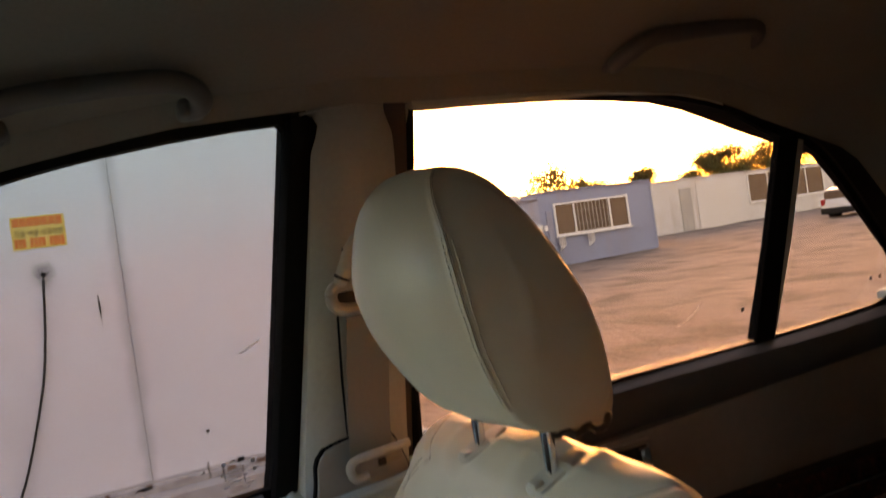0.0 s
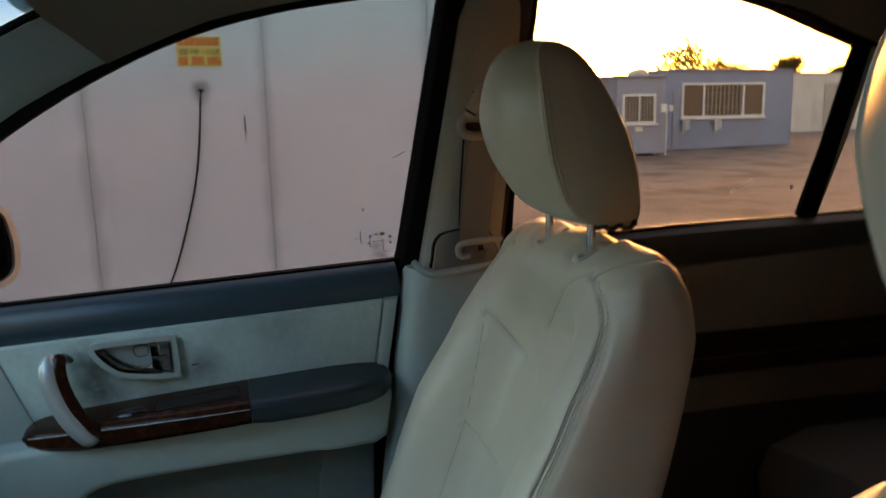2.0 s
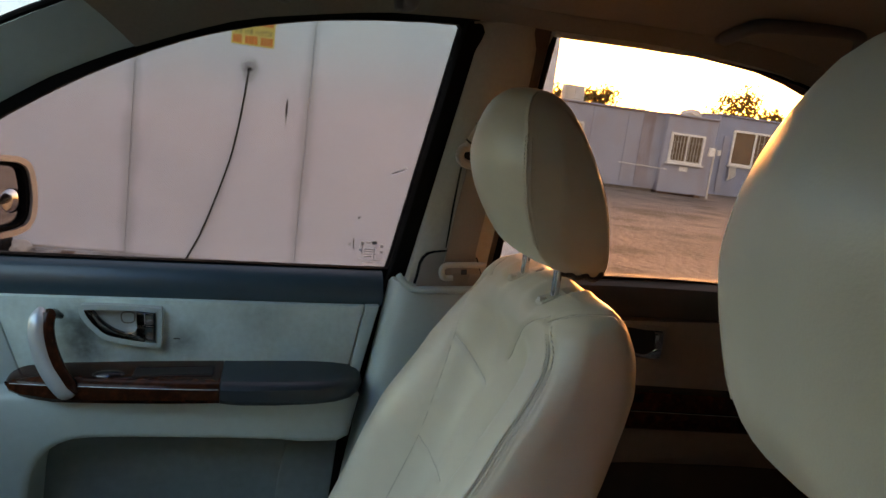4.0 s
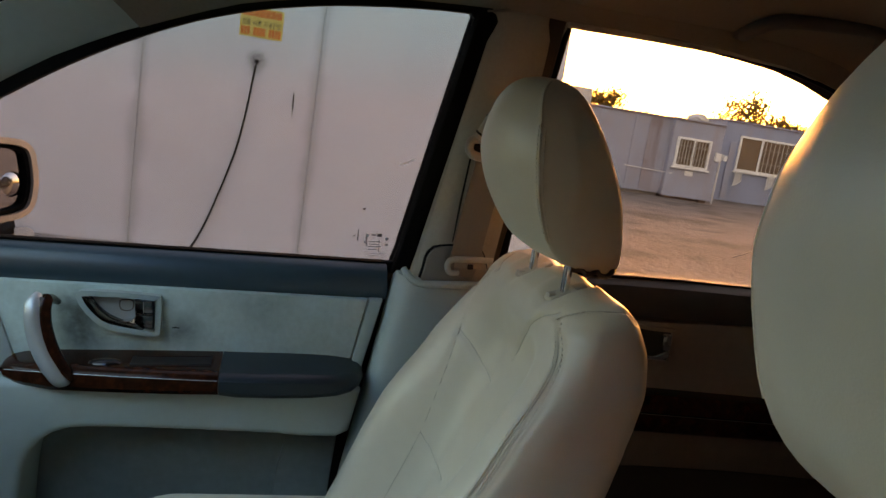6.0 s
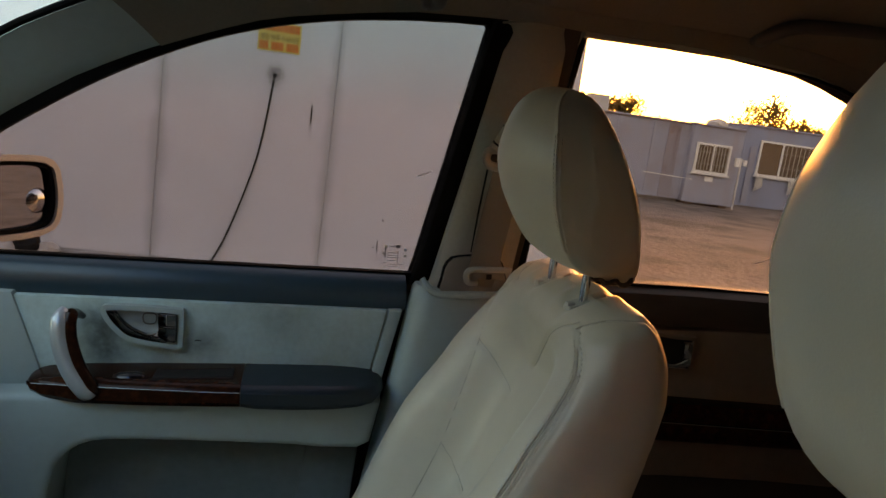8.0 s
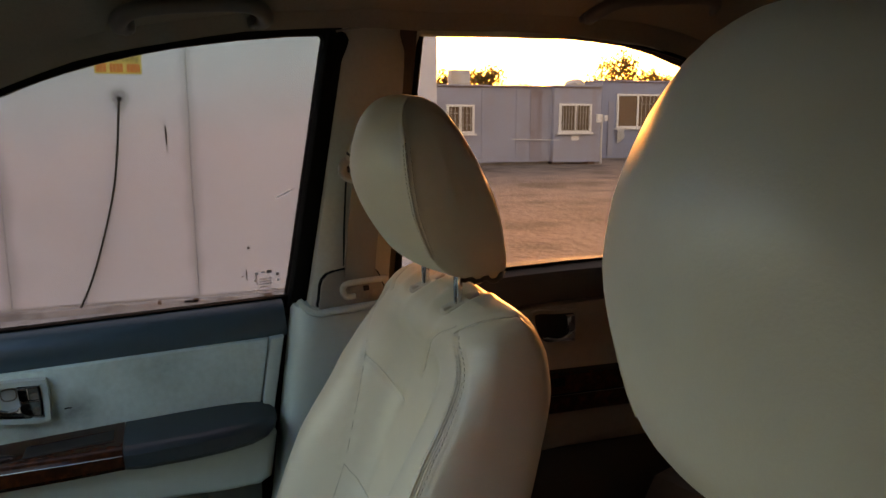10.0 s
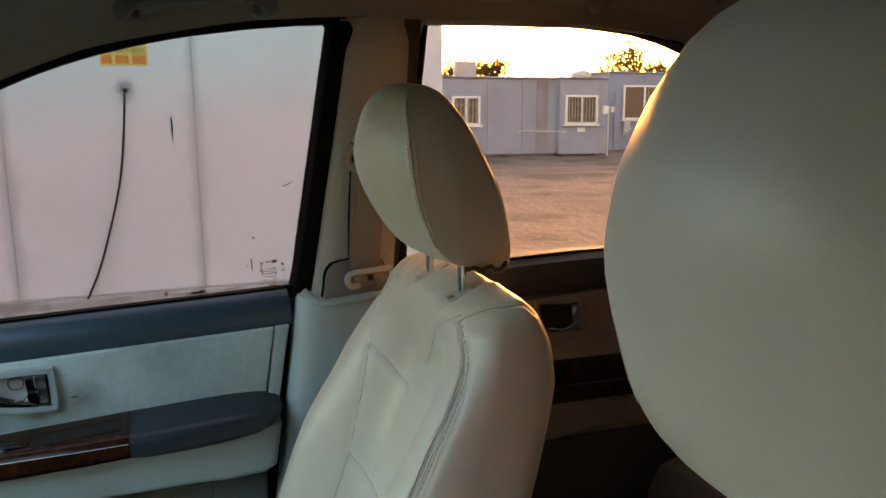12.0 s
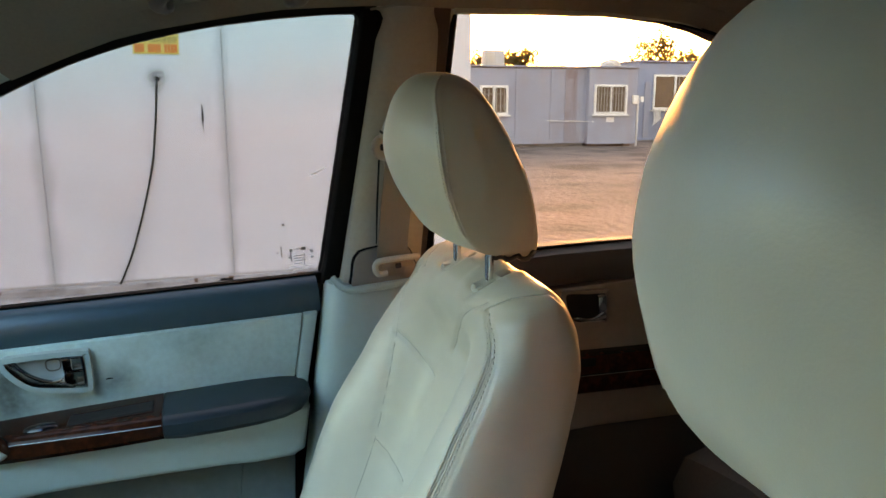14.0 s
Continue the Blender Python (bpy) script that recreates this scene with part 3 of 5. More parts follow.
for i in range(9):
    part("shutter_rib", rbox((29.36, 30.115, 0.36 + 0.27 * i), (32.44, 30.139, 0.39 + 0.27 * i), 0), PALE, shed, smooth=False)
office = cabin("white_office", 33.3, 46.0, 30.6, 5.0, 0.05, 3.12, OFFWHITE, "white low building with a wide band of brown windows")
window(office, 33.6, 39.9, 1.30, 2.96, 30.6, [35.2, 36.8, 38.4], [])
window(office, 40.6, 44.6, 1.30, 2.96, 30.6, [42.6], [])

# trees behind the cabins
BARK = mat("tree_bark", (0.10, 0.07, 0.05), 0.95, vary=0.3, big=3)
LEAF = mat("tree_leaf", (0.075, 0.085, 0.035), 0.8, vary=0.4, big=2, small=9)


LEAF.node_tree.nodes["Principled BSDF"].inputs["Specular IOR Level"].default_value = 0.1
ln, ll = LEAF.node_tree.nodes, LEAF.node_tree.links
thin, both = ln.new("ShaderNodeBsdfTranslucent"), ln.new("ShaderNodeMixShader")
thin.inputs["Color"].default_value = (0.22, 0.14, 0.04, 1)
both.inputs["Fac"].default_value = 0.35
ll.new(ln["Principled BSDF"].outputs[0], both.inputs[1])
ll.new(thin.outputs[0], both.inputs[2])
ll.new(both.outputs[0], ln["Material Output"].inputs["Surface"])


def tree(x, y, h, spread, seed, label, dense=1.0):
    rnd = random.Random(seed)
    t = thing("tree", (x, y, 0), label, "tree", car=False, group="trees behind the cabins")
    limbs, tips = [], []
    trunk = [Vector((x + 0.1 * rnd.uniform(-1, 1) * i, y, h * 0.75 * i / 5)) for i in range(6)]
    limbs.append(tube(trunk, [0.16 - 0.022 * i for i in range(6)], 7))
    for i in range(14):
        a, f = rnd.uniform(0, 6.28), rnd.uniform(0.35, 1.0)
        p = trunk[0].lerp(trunk[-1], f)
        q = p + Vector((math.cos(a), math.sin(a), rnd.uniform(0.2, 0.8))) * spread * rnd.uniform(0.5, 1.0) * (1.15 - 0.5 * f)
        m = p.lerp(q, 0.5) + Vector((0, 0, 0.12))
        limbs.append(tube([p, m, q], [0.05, 0.035, 0.012], 5))
        tips += [m, q, p.lerp(q, 0.8)]
    part("trunk", merge(*limbs), BARK, t)
    bm = bmesh.new()
    for c in tips:
        for _ in range(int(190 * dense)):
            d = Vector((rnd.gauss(0, 1), rnd.gauss(0, 1), rnd.gauss(0, 0.7))) * spread * 0.17
            n = Vector((rnd.uniform(-1, 1), rnd.uniform(-1, 1), rnd.uniform(-1, 1))).normalized()
            u = n.orthogonal().normalized() * rnd.uniform(0.04, 0.10)
            w = n.cross(u) * 0.5
            p = c + d
            bm.faces.new([bm.verts.new(v) for v in (p - u, p + w, p + u, p - w)])
    part("crown", bm, LEAF, t, smooth=False)


tree(10.4, 27.8, 4.3, 1.6, 1, "thin half-bare tree behind the shed", 0.32)
tree(12.4, 28.6, 3.8, 1.3, 2, "thin bare-branched bush behind the shed", 0.3)
tree(15.2, 30.0, 3.5, 0.9, 9, "low scrub behind the guard cabin", 0.4)
tree(18.7, 27.5, 4.6, 1.6, 3, "windswept pine behind the blue container", 0.45)
tree(20.6, 27.8, 3.9, 1.4, 4, "round bush behind the blue container", 0.8)
tree(30.3, 35.0, 4.9, 1.3, 8, "small leafy tree behind the blue container", 1.3)
tree(33.6, 35.4, 4.4, 1.2, 5, "bushy tree behind the white shed")
tree(36.2, 35.0, 6.0, 2.1, 6, "full leafy tree behind the white shed", 2.2)
tree(44.0, 37.0, 6.2, 2.8, 7, "broad leafy tree behind the office", 2.2)

# things on and about the cabins
unit = thing("air_conditioner", (8.05, 21.1, 2.5), "old grey air conditioner on the shed roof", "air conditioner", car=False)
part("case", rbox((8.05, 21.1, 2.495), (8.68, 21.45, 2.95), 0.02, 2), OFFWHITE, unit)
part("grille", rbox((8.36, 21.085, 2.54), (8.65, 21.099, 2.92), 0.008, 1), GRIME, unit)
lump = bmesh.new()
bmesh.ops.create_icosphere(lump, subdivisions=3, radius=1)
for v in lump.verts:
    v.co *= 1 + 0.25 * noise.noise(v.co * 1.7)
    v.co = Vector((12.6 + v.co.x * 0.34, 21.5 + v.co.y * 0.3, 2.60 + max(-0.5, v.co.z) * 0.17))
single("roof_tarp", lump, OFFWHITE, "crumpled pale tarp on the cabin roof", "tarp", car=False)
line = thing("wash_line", (10.4, 23.3, 0.6), "thin pale line strung from the shed to the guard cabin", "line", car=False)
part("cord", tube([(10.05, 20.855, 0.83), (10.6, 20.82, 0.815), (11.2, 20.78, 0.80), (11.62, 20.685, 0.79)], 0.012, 6), FRAME, line)


def laundry(x, y, z):
    bm = bmesh.new()
    rows = []
    for i in range(9):
        rows.append([bm.verts.new((x + 0.05 * j + 0.03 * noise.noise((i * 0.6, j * 0.9, x)), y - 0.06 + 0.05 * noise.noise((i * 0.5, j * 0.7, 2)), z - 0.07 * i * (1 - 0.06 * j))) for j in range(7)])
    for a, b in zip(rows, rows[1:]):
        for j in range(6):
            bm.faces.new((a[j], a[j + 1], b[j + 1], b[j]))
    bmesh.ops.solidify(bm, geom=list(bm.faces), thickness=0.02)
    single("hanging_rag", bm, FRAME, "pale rag hanging under the window", "rag", car=False, group="rags under the window")


laundry(15.1, 22.73, 1.14)
laundry(16.4, 22.73, 1.14)

# rubbish on the wall's footing
junk = bmesh.new()
bmesh.ops.create_icosphere(junk, subdivisions=3, radius=1)
for v in junk.verts:
    v.co *= 1 + 0.35 * noise.noise(v.co * 1.6 + Vector((4, 1, 2)))
    v.co = Vector((-1.80 + v.co.x * 0.075, WALL_Y - 0.12 + v.co.y * 0.06, 0.385 + max(-0.4, v.co.z) * 0.10 + 0.03))
single("dark_rag", junk, DARK, "dark crumpled rag on the wall footing", "rag", car=False)
for x, r in ((-1.92, 0.09), (-1.69, 0.055)):
    junk = bmesh.new()
    bmesh.ops.create_icosphere(junk, subdivisions=3, radius=1)
    for v in junk.verts:
        v.co *= 1 + 0.35 * noise.noise(v.co * 1.9 + Vector((x * 7, 0, 0)))
        v.co = Vector((x + v.co.x * r, WALL_Y - 0.12 + v.co.y * 0.06, 0.385 + max(-0.3, v.co.z) * r * 0.8 + 0.02))
    single("plastic_bag", junk, OFFWHITE, "crumpled pale plastic bag on the wall footing", "bag", car=False, group="bags on the footing")
part("footing_ledge", rbox((-9.9, WALL_Y - 0.20, 0.0), (WALL_END, WALL_Y - 0.052, 0.35), 0.012), PLINTH, wall_p)
chips = random.Random(5)
for k in range(18):
    x = -2.7 + 3.3 * chips.random()
    part("rust_patch", rbox((x, WALL_Y - 0.054, 0.372), (x + chips.uniform(0.015, 0.12), WALL_Y - 0.030, 0.386 + chips.uniform(0.001, 0.008)), 0.001, 1), RUST if chips.random() < 0.4 else PLINTH, wall_p)

# parked car at the edge of the yard
CARPAINT = mat("white_car_paint", (0.6, 0.58, 0.56), 0.3, vary=0.05, coat=0.5)
RED = mat("red_lamp", (0.45, 0.02, 0.02), 0.3)


def parked_car(x, y):
    c = thing("parked_car", (x, y, 0), "white hatchback parked across the yard", "car", car=False)
    prof = [(0.0, 0.35), (-0.05, 0.75), (0.05, 0.95), (0.25, 1.40), (0.6, 1.48), (1.9, 1.48), (2.6, 1.02), (3.6, 0.90), (3.8, 0.60), (3.8, 0.30)]
    rings = []
    for w, inset in ((0.0, 0.10), (0.06, 0.03), (0.2, 0.0), (1.4, 0.0), (1.54, 0.03), (1.6, 0.10)):
        rings.append([(x + a * (1 - inset * 0.1) + inset, y + w, b - inset * (b > 0.6)) for a, b in prof])
    part("body", loft(rings), CARPAINT, c)
    part("rear_window", rbox((x + 0.02, y + 0.2, 1.0), (x + 0.12, y + 1.4, 1.34), 0.02, 1), PANE, c)
    part("side_window", rbox((x + 0.5, y - 0.012, 1.0), (x + 2.1, y + 0.02, 1.34), 0.02, 1), PANE, c)
    for w in (0.05, 1.35):
        part("tail_lamp", rbox((x - 0.06, y + w, 0.75), (x + 0.02, y + w + 0.2, 1.0), 0.02, 1), RED, c)
    for a in (0.75, 3.0):
        for w in (0.0, 1.42):
            bm = bmesh.new()
            bmesh.ops.create_cone(bm, cap_ends=True, segments=20, radius1=0.31, radius2=0.31, depth=0.2, matrix=pose(x + a, y + w + 0.09, 0.31, 90))
            part("wheel", bm, RUBBER, c)
    part("bumper", rbox((x - 0.10, y + 0.05, 0.35), (x + 0.0, y + 1.55, 0.62), 0.03, 2), DARK, c)


parked_car(28.3, 20.4)


# ---- car: front passenger door ----


def passenger_door():
    d = thing("front_door", (-0.5, 0.76, 0.5), "closed front car door with grey fabric, wood trim and slate armrest", "car door")
    # glass and its black surround
    glass = part("window_glass", lean(prism(swell(front_open, 0.012), -0.002, 0.002), FK, FC), GLASS, d, "lightly tinted side window, wound up", smooth=False)
    part("glass_print", lean(rbox((-0.031, -0.0042, 1.214), (-0.023, -0.0024, 1.220), 0), FK, FC), INK, glass, smooth=False)
    for x0, z0, w, h in [(-0.055, 1.217, 0.005, 0.004), (-0.045, 1.219, 0.007, 0.002), (-0.058, 1.208, 0.003, 0.003), (-0.049, 1.210, 0.022, 0.0012), (-0.048, 1.2065, 0.018, 0.0012), (-0.050, 1.203, 0.024, 0.0012), (-0.049, 1.199, 0.015, 0.0012), (-0.058, 1.196, 0.008, 0.001), (-0.046, 1.193, 0.012, 0.001), (-0.030, 1.194, 0.010, 0.001), (-0.020, 1.213, 0.005, 0.004), (-0.019, 1.205, 0.004, 0.003), (-0.052, 1.190, 0.026, 0.001), (-0.031, 1.196, 0.001, 0.019)]:
        x0, z0, h = x0 + 0.004, 1.216 + (z0 - 1.219) * 1.35, h * 1.3
        part("glass_print", lean(rbox((x0, -0.0042, z0), (x0 + w, -0.0024, z0 + h), 0), FK, FC), FAINT, glass, smooth=False)
    for x0, z0, w, h in [(-0.060, 1.263, 0.004, 0.004), (-0.066, 1.205, 0.0015, 0.022), (-0.074, 1.213, 0.003, 0.003), (-0.050, 1.195, 0.0015, 0.02)]:
        part("glass_speck", lean(rbox((x0, -0.0042, z0), (x0 + w, -0.0024, z0 + h), 0), FK, FC), INK, glass, smooth=False)
    part("glass_scratch", lean(tube([(-0.006, -0.003, 1.347), (0.006, -0.003, 1.3505), (0.020, -0.003, 1.3575)], 0.0009, 5), FK, FC), GRIME, glass)
    part("window_seal", lean(band(swell(front_open, 0.022), front_open, -0.016, 0.0028), FK, FC), RUBBER, d, "black rubber window seal")
    part("door_frame", lean(band(swell(front_open, 0.062), swell(front_open, 0.020), -0.006, 0.05), FK, FC), DARK, d)
    # rear edge of the frame: the broad black strip beside the pillar
    strip = lean(prism([(0.088, 1.600), (0.103, 1.600), (0.114, 1.595), (0.120, 1.584), (0.119, 1.565), (0.028, 1.150), (-0.004, 1.150), (0.006, 1.19)], -0.036, 0.03, 0.006), FK, FC)
    part("rear_strip", strip, RUBBER, d, "black rubber strip on the door's rear edge")
    # slate pad under the window
    rings = []
    for i in range(13):
        x = -1.05 + (1.05 - 0.012) * i / 12
        s = 0.034 * (-x) / 0.93
        prof = [(0.800, 1.163), (0.775, 1.1665), (0.752, 1.163), (0.738, 1.152), (0.731, 1.135), (0.730, 1.118), (0.736, 1.106), (0.760, 1.103), (0.800, 1.103)]
        rings.append([(x, y, z + s) for y, z in prof])
    part("belt_pad", loft(rings), NAVY, d, "slate blue padded sill under the window")
    # fabric insert, outlined by a fine gap, and the pale strip at its rear
    part("upper_panel", prism([(-1.05, 1.145), (-0.046, 1.109), (-0.085, 0.94), (-1.05, 0.94)], 0.722, 0.80, 0.003), FABRIC, d, "worn grey-beige fabric door insert")
    part("scuff", tube([(-0.369, 0.7222, 1.0535), (-0.364, 0.7215, 1.0542), (-0.359, 0.7222, 1.0530)], 0.0011, 6), RUBBER, d, "small black scuff on the fabric")
    part("edge_strip", prism([(-0.043, 1.110), (-0.020, 1.110), (-0.062, 0.94), (-0.082, 0.94)], 0.717, 0.80, 0.003), TRIM, d)
    part("front_panel", prism([(-1.05, 1.150), (-0.648, 1.136), (-0.606, 0.99), (-0.66, 0.93), (-1.05, 0.93)], 0.716, 0.80, 0.003), TRIM, d)
    # lower panel with the map pocket sunk into it
    low = [(-1.05, 0.985), (-0.62, 0.982), (-0.08, 0.972), (-0.055, 0.96), (-0.072, 0.886), (-0.093, 0.876)]
    arch = [(-0.157, 0.878)] + flat2([(-0.20, 0.884), (-0.35, 0.894), (-0.48, 0.900), (-0.532, 0.896), (-0.567, 0.874), (-0.586, 0.840), (-0.596, 0.783), (-0.605, 0.68), (-0.61, 0.50)], 36, False) + [(-1.05, 0.50)]
    part("lower_panel", prism(low + arch, 0.668, 0.80, 0.012, 3), TRIM, d, "pale grey moulded lower door panel")
    part("pocket_back", prism([(-0.70, 0.93), (-0.10, 0.92), (-0.16, 0.45), (-0.70, 0.45)], 0.775, 0.81), POCKET, d, "back of the door pocket, shade put into its grey")
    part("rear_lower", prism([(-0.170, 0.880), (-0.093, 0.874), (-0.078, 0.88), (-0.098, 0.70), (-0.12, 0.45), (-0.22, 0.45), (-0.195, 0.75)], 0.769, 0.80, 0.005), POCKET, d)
    # armrest: wood at the front, slate pad behind
    def rest(xs, zt, zb, yf):
        rings = []
        for x, top, bot, face in zip(xs, zt, zb, yf):
            rings.append([(x, 0.73, top + 0.003), (x, face + 0.022, top), (x, face + 0.009, top - 0.003), (x, face + 0.002, top - 0.010), (x, face, bot + 0.010), (x, face + 0.006, bot + 0.002), (x, face + 0.018, bot), (x, 0.73, bot)])
        return loft(rings)
    wood = part("wood_trim", rest([-0.623, -0.615, -0.595, -0.54, -0.45, -0.36, -0.2865], [0.998, 1.004, 1.009, 1.012, 1.012, 1.011, 1.010], [0.986, 0.978, 0.973, 0.971, 0.972, 0.973, 0.974], [0.690, 0.680, 0.668, 0.648, 0.633, 0.622, 0.616]), WOOD, d, "glossy dark burl wood armrest trim")
    # Dark plate gives the slot its shade; the veneer is not cut.
    part("switch_slot", rbox((-0.425, 0.655, 1.008), (-0.300, 0.695, 1.0145), 0.0015, 1), DARK, wood, "slot in the veneer, its shade put into a dark plate")
    part("switch_slot", rbox((-0.419, 0.690, 1.0142), (-0.306, 0.694, 1.0155), 0.0006, 1), WOOD, wood)
    bm = bmesh.new()
    bmesh.ops.create_uvsphere(bm, u_segments=16, v_segments=8, radius=1, matrix=Matrix.Translation((-0.462, 0.668, 1.0125)) @ Matrix.Diagonal((0.026, 0.014, 0.006, 1)))
    part("window_switch", bm, GLOSS, wood, "glossy black window switch")
    # Silver line that also draws in the highlight along the veneer's edge.
    part("trim_line", tube([(-0.610, 0.6730, 0.999), (-0.54, 0.6495, 1.0025), (-0.45, 0.6345, 1.0025), (-0.36, 0.6235, 1.0015), (-0.288, 0.6175, 1.0005)], 0.0006, 6), SILVER, wood, "thin silver line with the edge highlight drawn in")
    part("arm_pad", rest([-0.2855, -0.26, -0.20, -0.14, -0.10, -0.075, -0.058, -0.050], [1.010, 1.009, 1.008, 1.006, 1.003, 0.999, 0.993, 0.986], [0.974, 0.971, 0.969, 0.968, 0.968, 0.969, 0.972, 0.977], [0.615, 0.612, 0.611, 0.614, 0.622, 0.636, 0.660, 0.690]), ARM_PAD, d, "slate blue padded armrest")
    # pull handle: a bowed silver bar
    rings = []
    for p in spline([(-0.556, 0.672, 1.1215), (-0.560, 0.661, 1.113), (-0.5615, 0.652, 1.095), (-0.5575, 0.646, 1.066), (-0.546, 0.639, 1.034), (-0.529, 0.634, 1.006), (-0.519, 0.634, 0.993), (-0.513, 0.648, 0.988)], 26):
        rings.append(p)
    part("pull_handle", tube(rings, [0.006 + 0.0055 * min(1, i / 3) if i < 20 else 0.0115 - 0.0004 * (i - 19) for i in range(26)], 14, 0.62, up=(0, 1, 0.2)), SILVER, d, "curved satin silver pull handle")
    spine = [(-0.541, 0.712, 1.098), (-0.545, 0.694, 1.108), (-0.5475, 0.676, 1.111)] + [(r.x + 0.0125, r.y + 0.011, r.z + 0.001) for r in rings[3:-2]]
    part("pull_handle_back", tube(spine, [0.005, 0.0075, 0.0100] + [0.0118] * 18 + [0.011, 0.008, 0.005], 12, up=(0, 1, 0.2)), WOOD, d, "dark wood back of the pull handle")
    # lever in its bezel
    bez = flat2([(-0.514, 1.112), (-0.508, 1.117), (-0.496, 1.118), (-0.443, 1.116), (-0.391, 1.111), (-0.385, 1.105), (-0.387, 1.050), (-0.394, 1.043), (-0.406, 1.043), (-0.444, 1.049), (-0.475, 1.058), (-0.496, 1.076), (-0.510, 1.096)], 60)
    z = part("handle_bezel", band(bez, swell(bez, -0.0085), 0.708, 0.724), TRIM, d, "pale grey plastic handle surround")
    part("bezel_dish", prism(swell(bez, -0.0088), 0.7205, 0.7235), DISH, z, "handle recess, shade put into its grey")
    tab = flat2([(-0.449, 1.100), (-0.431, 1.100), (-0.432, 1.085), (-0.448, 1.085)], 24)
    part("recess_stud", band(swell(tab, 0.001), swell(tab, -0.0008), 0.7188, 0.7204), GRIP, z)
    hook = flat2([(-0.506, 1.108), (-0.502, 1.095), (-0.493, 1.081), (-0.475, 1.066), (-0.450, 1.059), (-0.425, 1.054), (-0.412, 1.053), (-0.416, 1.061), (-0.423, 1.064), (-0.444, 1.067), (-0.461, 1.074), (-0.475, 1.084), (-0.486, 1.096), (-0.494, 1.107)], 64)
    lever = part("lever", prism(hook, 0.7085, 0.7204, 0.0015), BLACK_CHROME, z, "smoked chrome door lever")
    part("lever_edge", tube(spline([(-0.505, 0.7085, 1.108), (-0.494, 0.7080, 1.108), (-0.485, 0.7080, 1.097), (-0.474, 0.7080, 1.085), (-0.460, 0.7080, 1.075), (-0.443, 0.7080, 1.068), (-0.424, 0.7078, 1.064)], 40), 0.0011, 6), CHROME, lever, "bright chrome edge")
    # Bright triangle shaped after the highlight on the lever.
    part("lever_tip", prism([(-0.444, 1.0685), (-0.431, 1.070), (-0.4255, 1.075), (-0.4255, 1.0645), (-0.436, 1.0655)], 0.7065, 0.7204, 0.0012), CHROME, lever)
    part("lock_tab", prism([(-0.4245, 1.105), (-0.397, 1.103), (-0.397, 1.0825), (-0.4245, 1.0845)], 0.7025, 0.7204, 0.002), BLACK_CHROME, lever)
    part("lever_root", prism([(-0.4245, 1.0815), (-0.397, 1.0795), (-0.3985, 1.0545), (-0.413, 1.0565), (-0.4235, 1.0635)], 0.7045, 0.7204, 0.002), BLACK_CHROME, lever)
    part("lock_line", tube([(-0.4245, 0.7045, 1.083), (-0.397, 0.7045, 1.081)], 0.0009, 6), CHROME, lever)
    part("lock_line", tube([(-0.4115, 0.7022, 1.103), (-0.4115, 0.7022, 1.085)], 0.0007, 6), CHROME, lever)
    part("lock_line", tube([(-0.4235, 0.7030, 1.1045), (-0.398, 0.7030, 1.1025)], 0.0009, 6), CHROME, lever)
    # outer skin
    part("outer_skin", rbox((-1.05, 0.82, 0.40), (0.02, 0.87, 1.09), 0.01), BODY, d)
    # mirror outside
    out = flat2([(0.0, 0.030), (-0.010, 0.062), (-0.045, 0.078), (-0.13, 0.082), (-0.20, 0.070), (-0.215, 0.0), (-0.20, -0.068), (-0.13, -0.083), (-0.045, -0.080), (-0.010, -0.060), (0.002, -0.015)], 44)
    n, u = Vector((0.80, -0.59, 0.06)).normalized(), Vector((0.59, 0.80, 0.0)).normalized()
    corner = Vector((-0.688, 1.10, 1.246))

    def turned(bm):
        for v in bm.verts:
            v.co = corner + u * v.co.x - n * v.co.y + Vector((0, 0, v.co.z))
        return bm
    mir = part("side_mirror", turned(band(out, swell(out, -0.012), -0.01, 0.04)), BODY, d, "champagne painted door mirror")
    rings = [[(x, 0.04, z) for x, z in out]]
    for k in range(1, 6):
        f = 1 - 0.12 * k * k / 5
        rings.append([(-0.1 + (x + 0.1) * f, 0.04 + 0.016 * k, z * f) for x, z in out])
    part("shell", turned(loft(rings[::-1])), BODY, mir)
    inner = swell(out, -0.0125)
    part("mirror_rim", turned(band(inner, swell(inner, -0.008), -0.002, 0.03)), RUBBER, mir)
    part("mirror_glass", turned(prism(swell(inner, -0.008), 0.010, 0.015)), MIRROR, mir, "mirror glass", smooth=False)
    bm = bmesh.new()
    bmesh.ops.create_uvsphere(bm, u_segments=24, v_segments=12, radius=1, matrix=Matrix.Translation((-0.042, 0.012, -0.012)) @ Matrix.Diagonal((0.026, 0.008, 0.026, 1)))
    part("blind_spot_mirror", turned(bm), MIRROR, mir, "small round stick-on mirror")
    part("mirror_foot", rbox((-0.90, 0.80, 1.14), (-0.82, 0.98, 1.19), 0.02, 3), RUBBER, mir)
    return d


passenger_door()


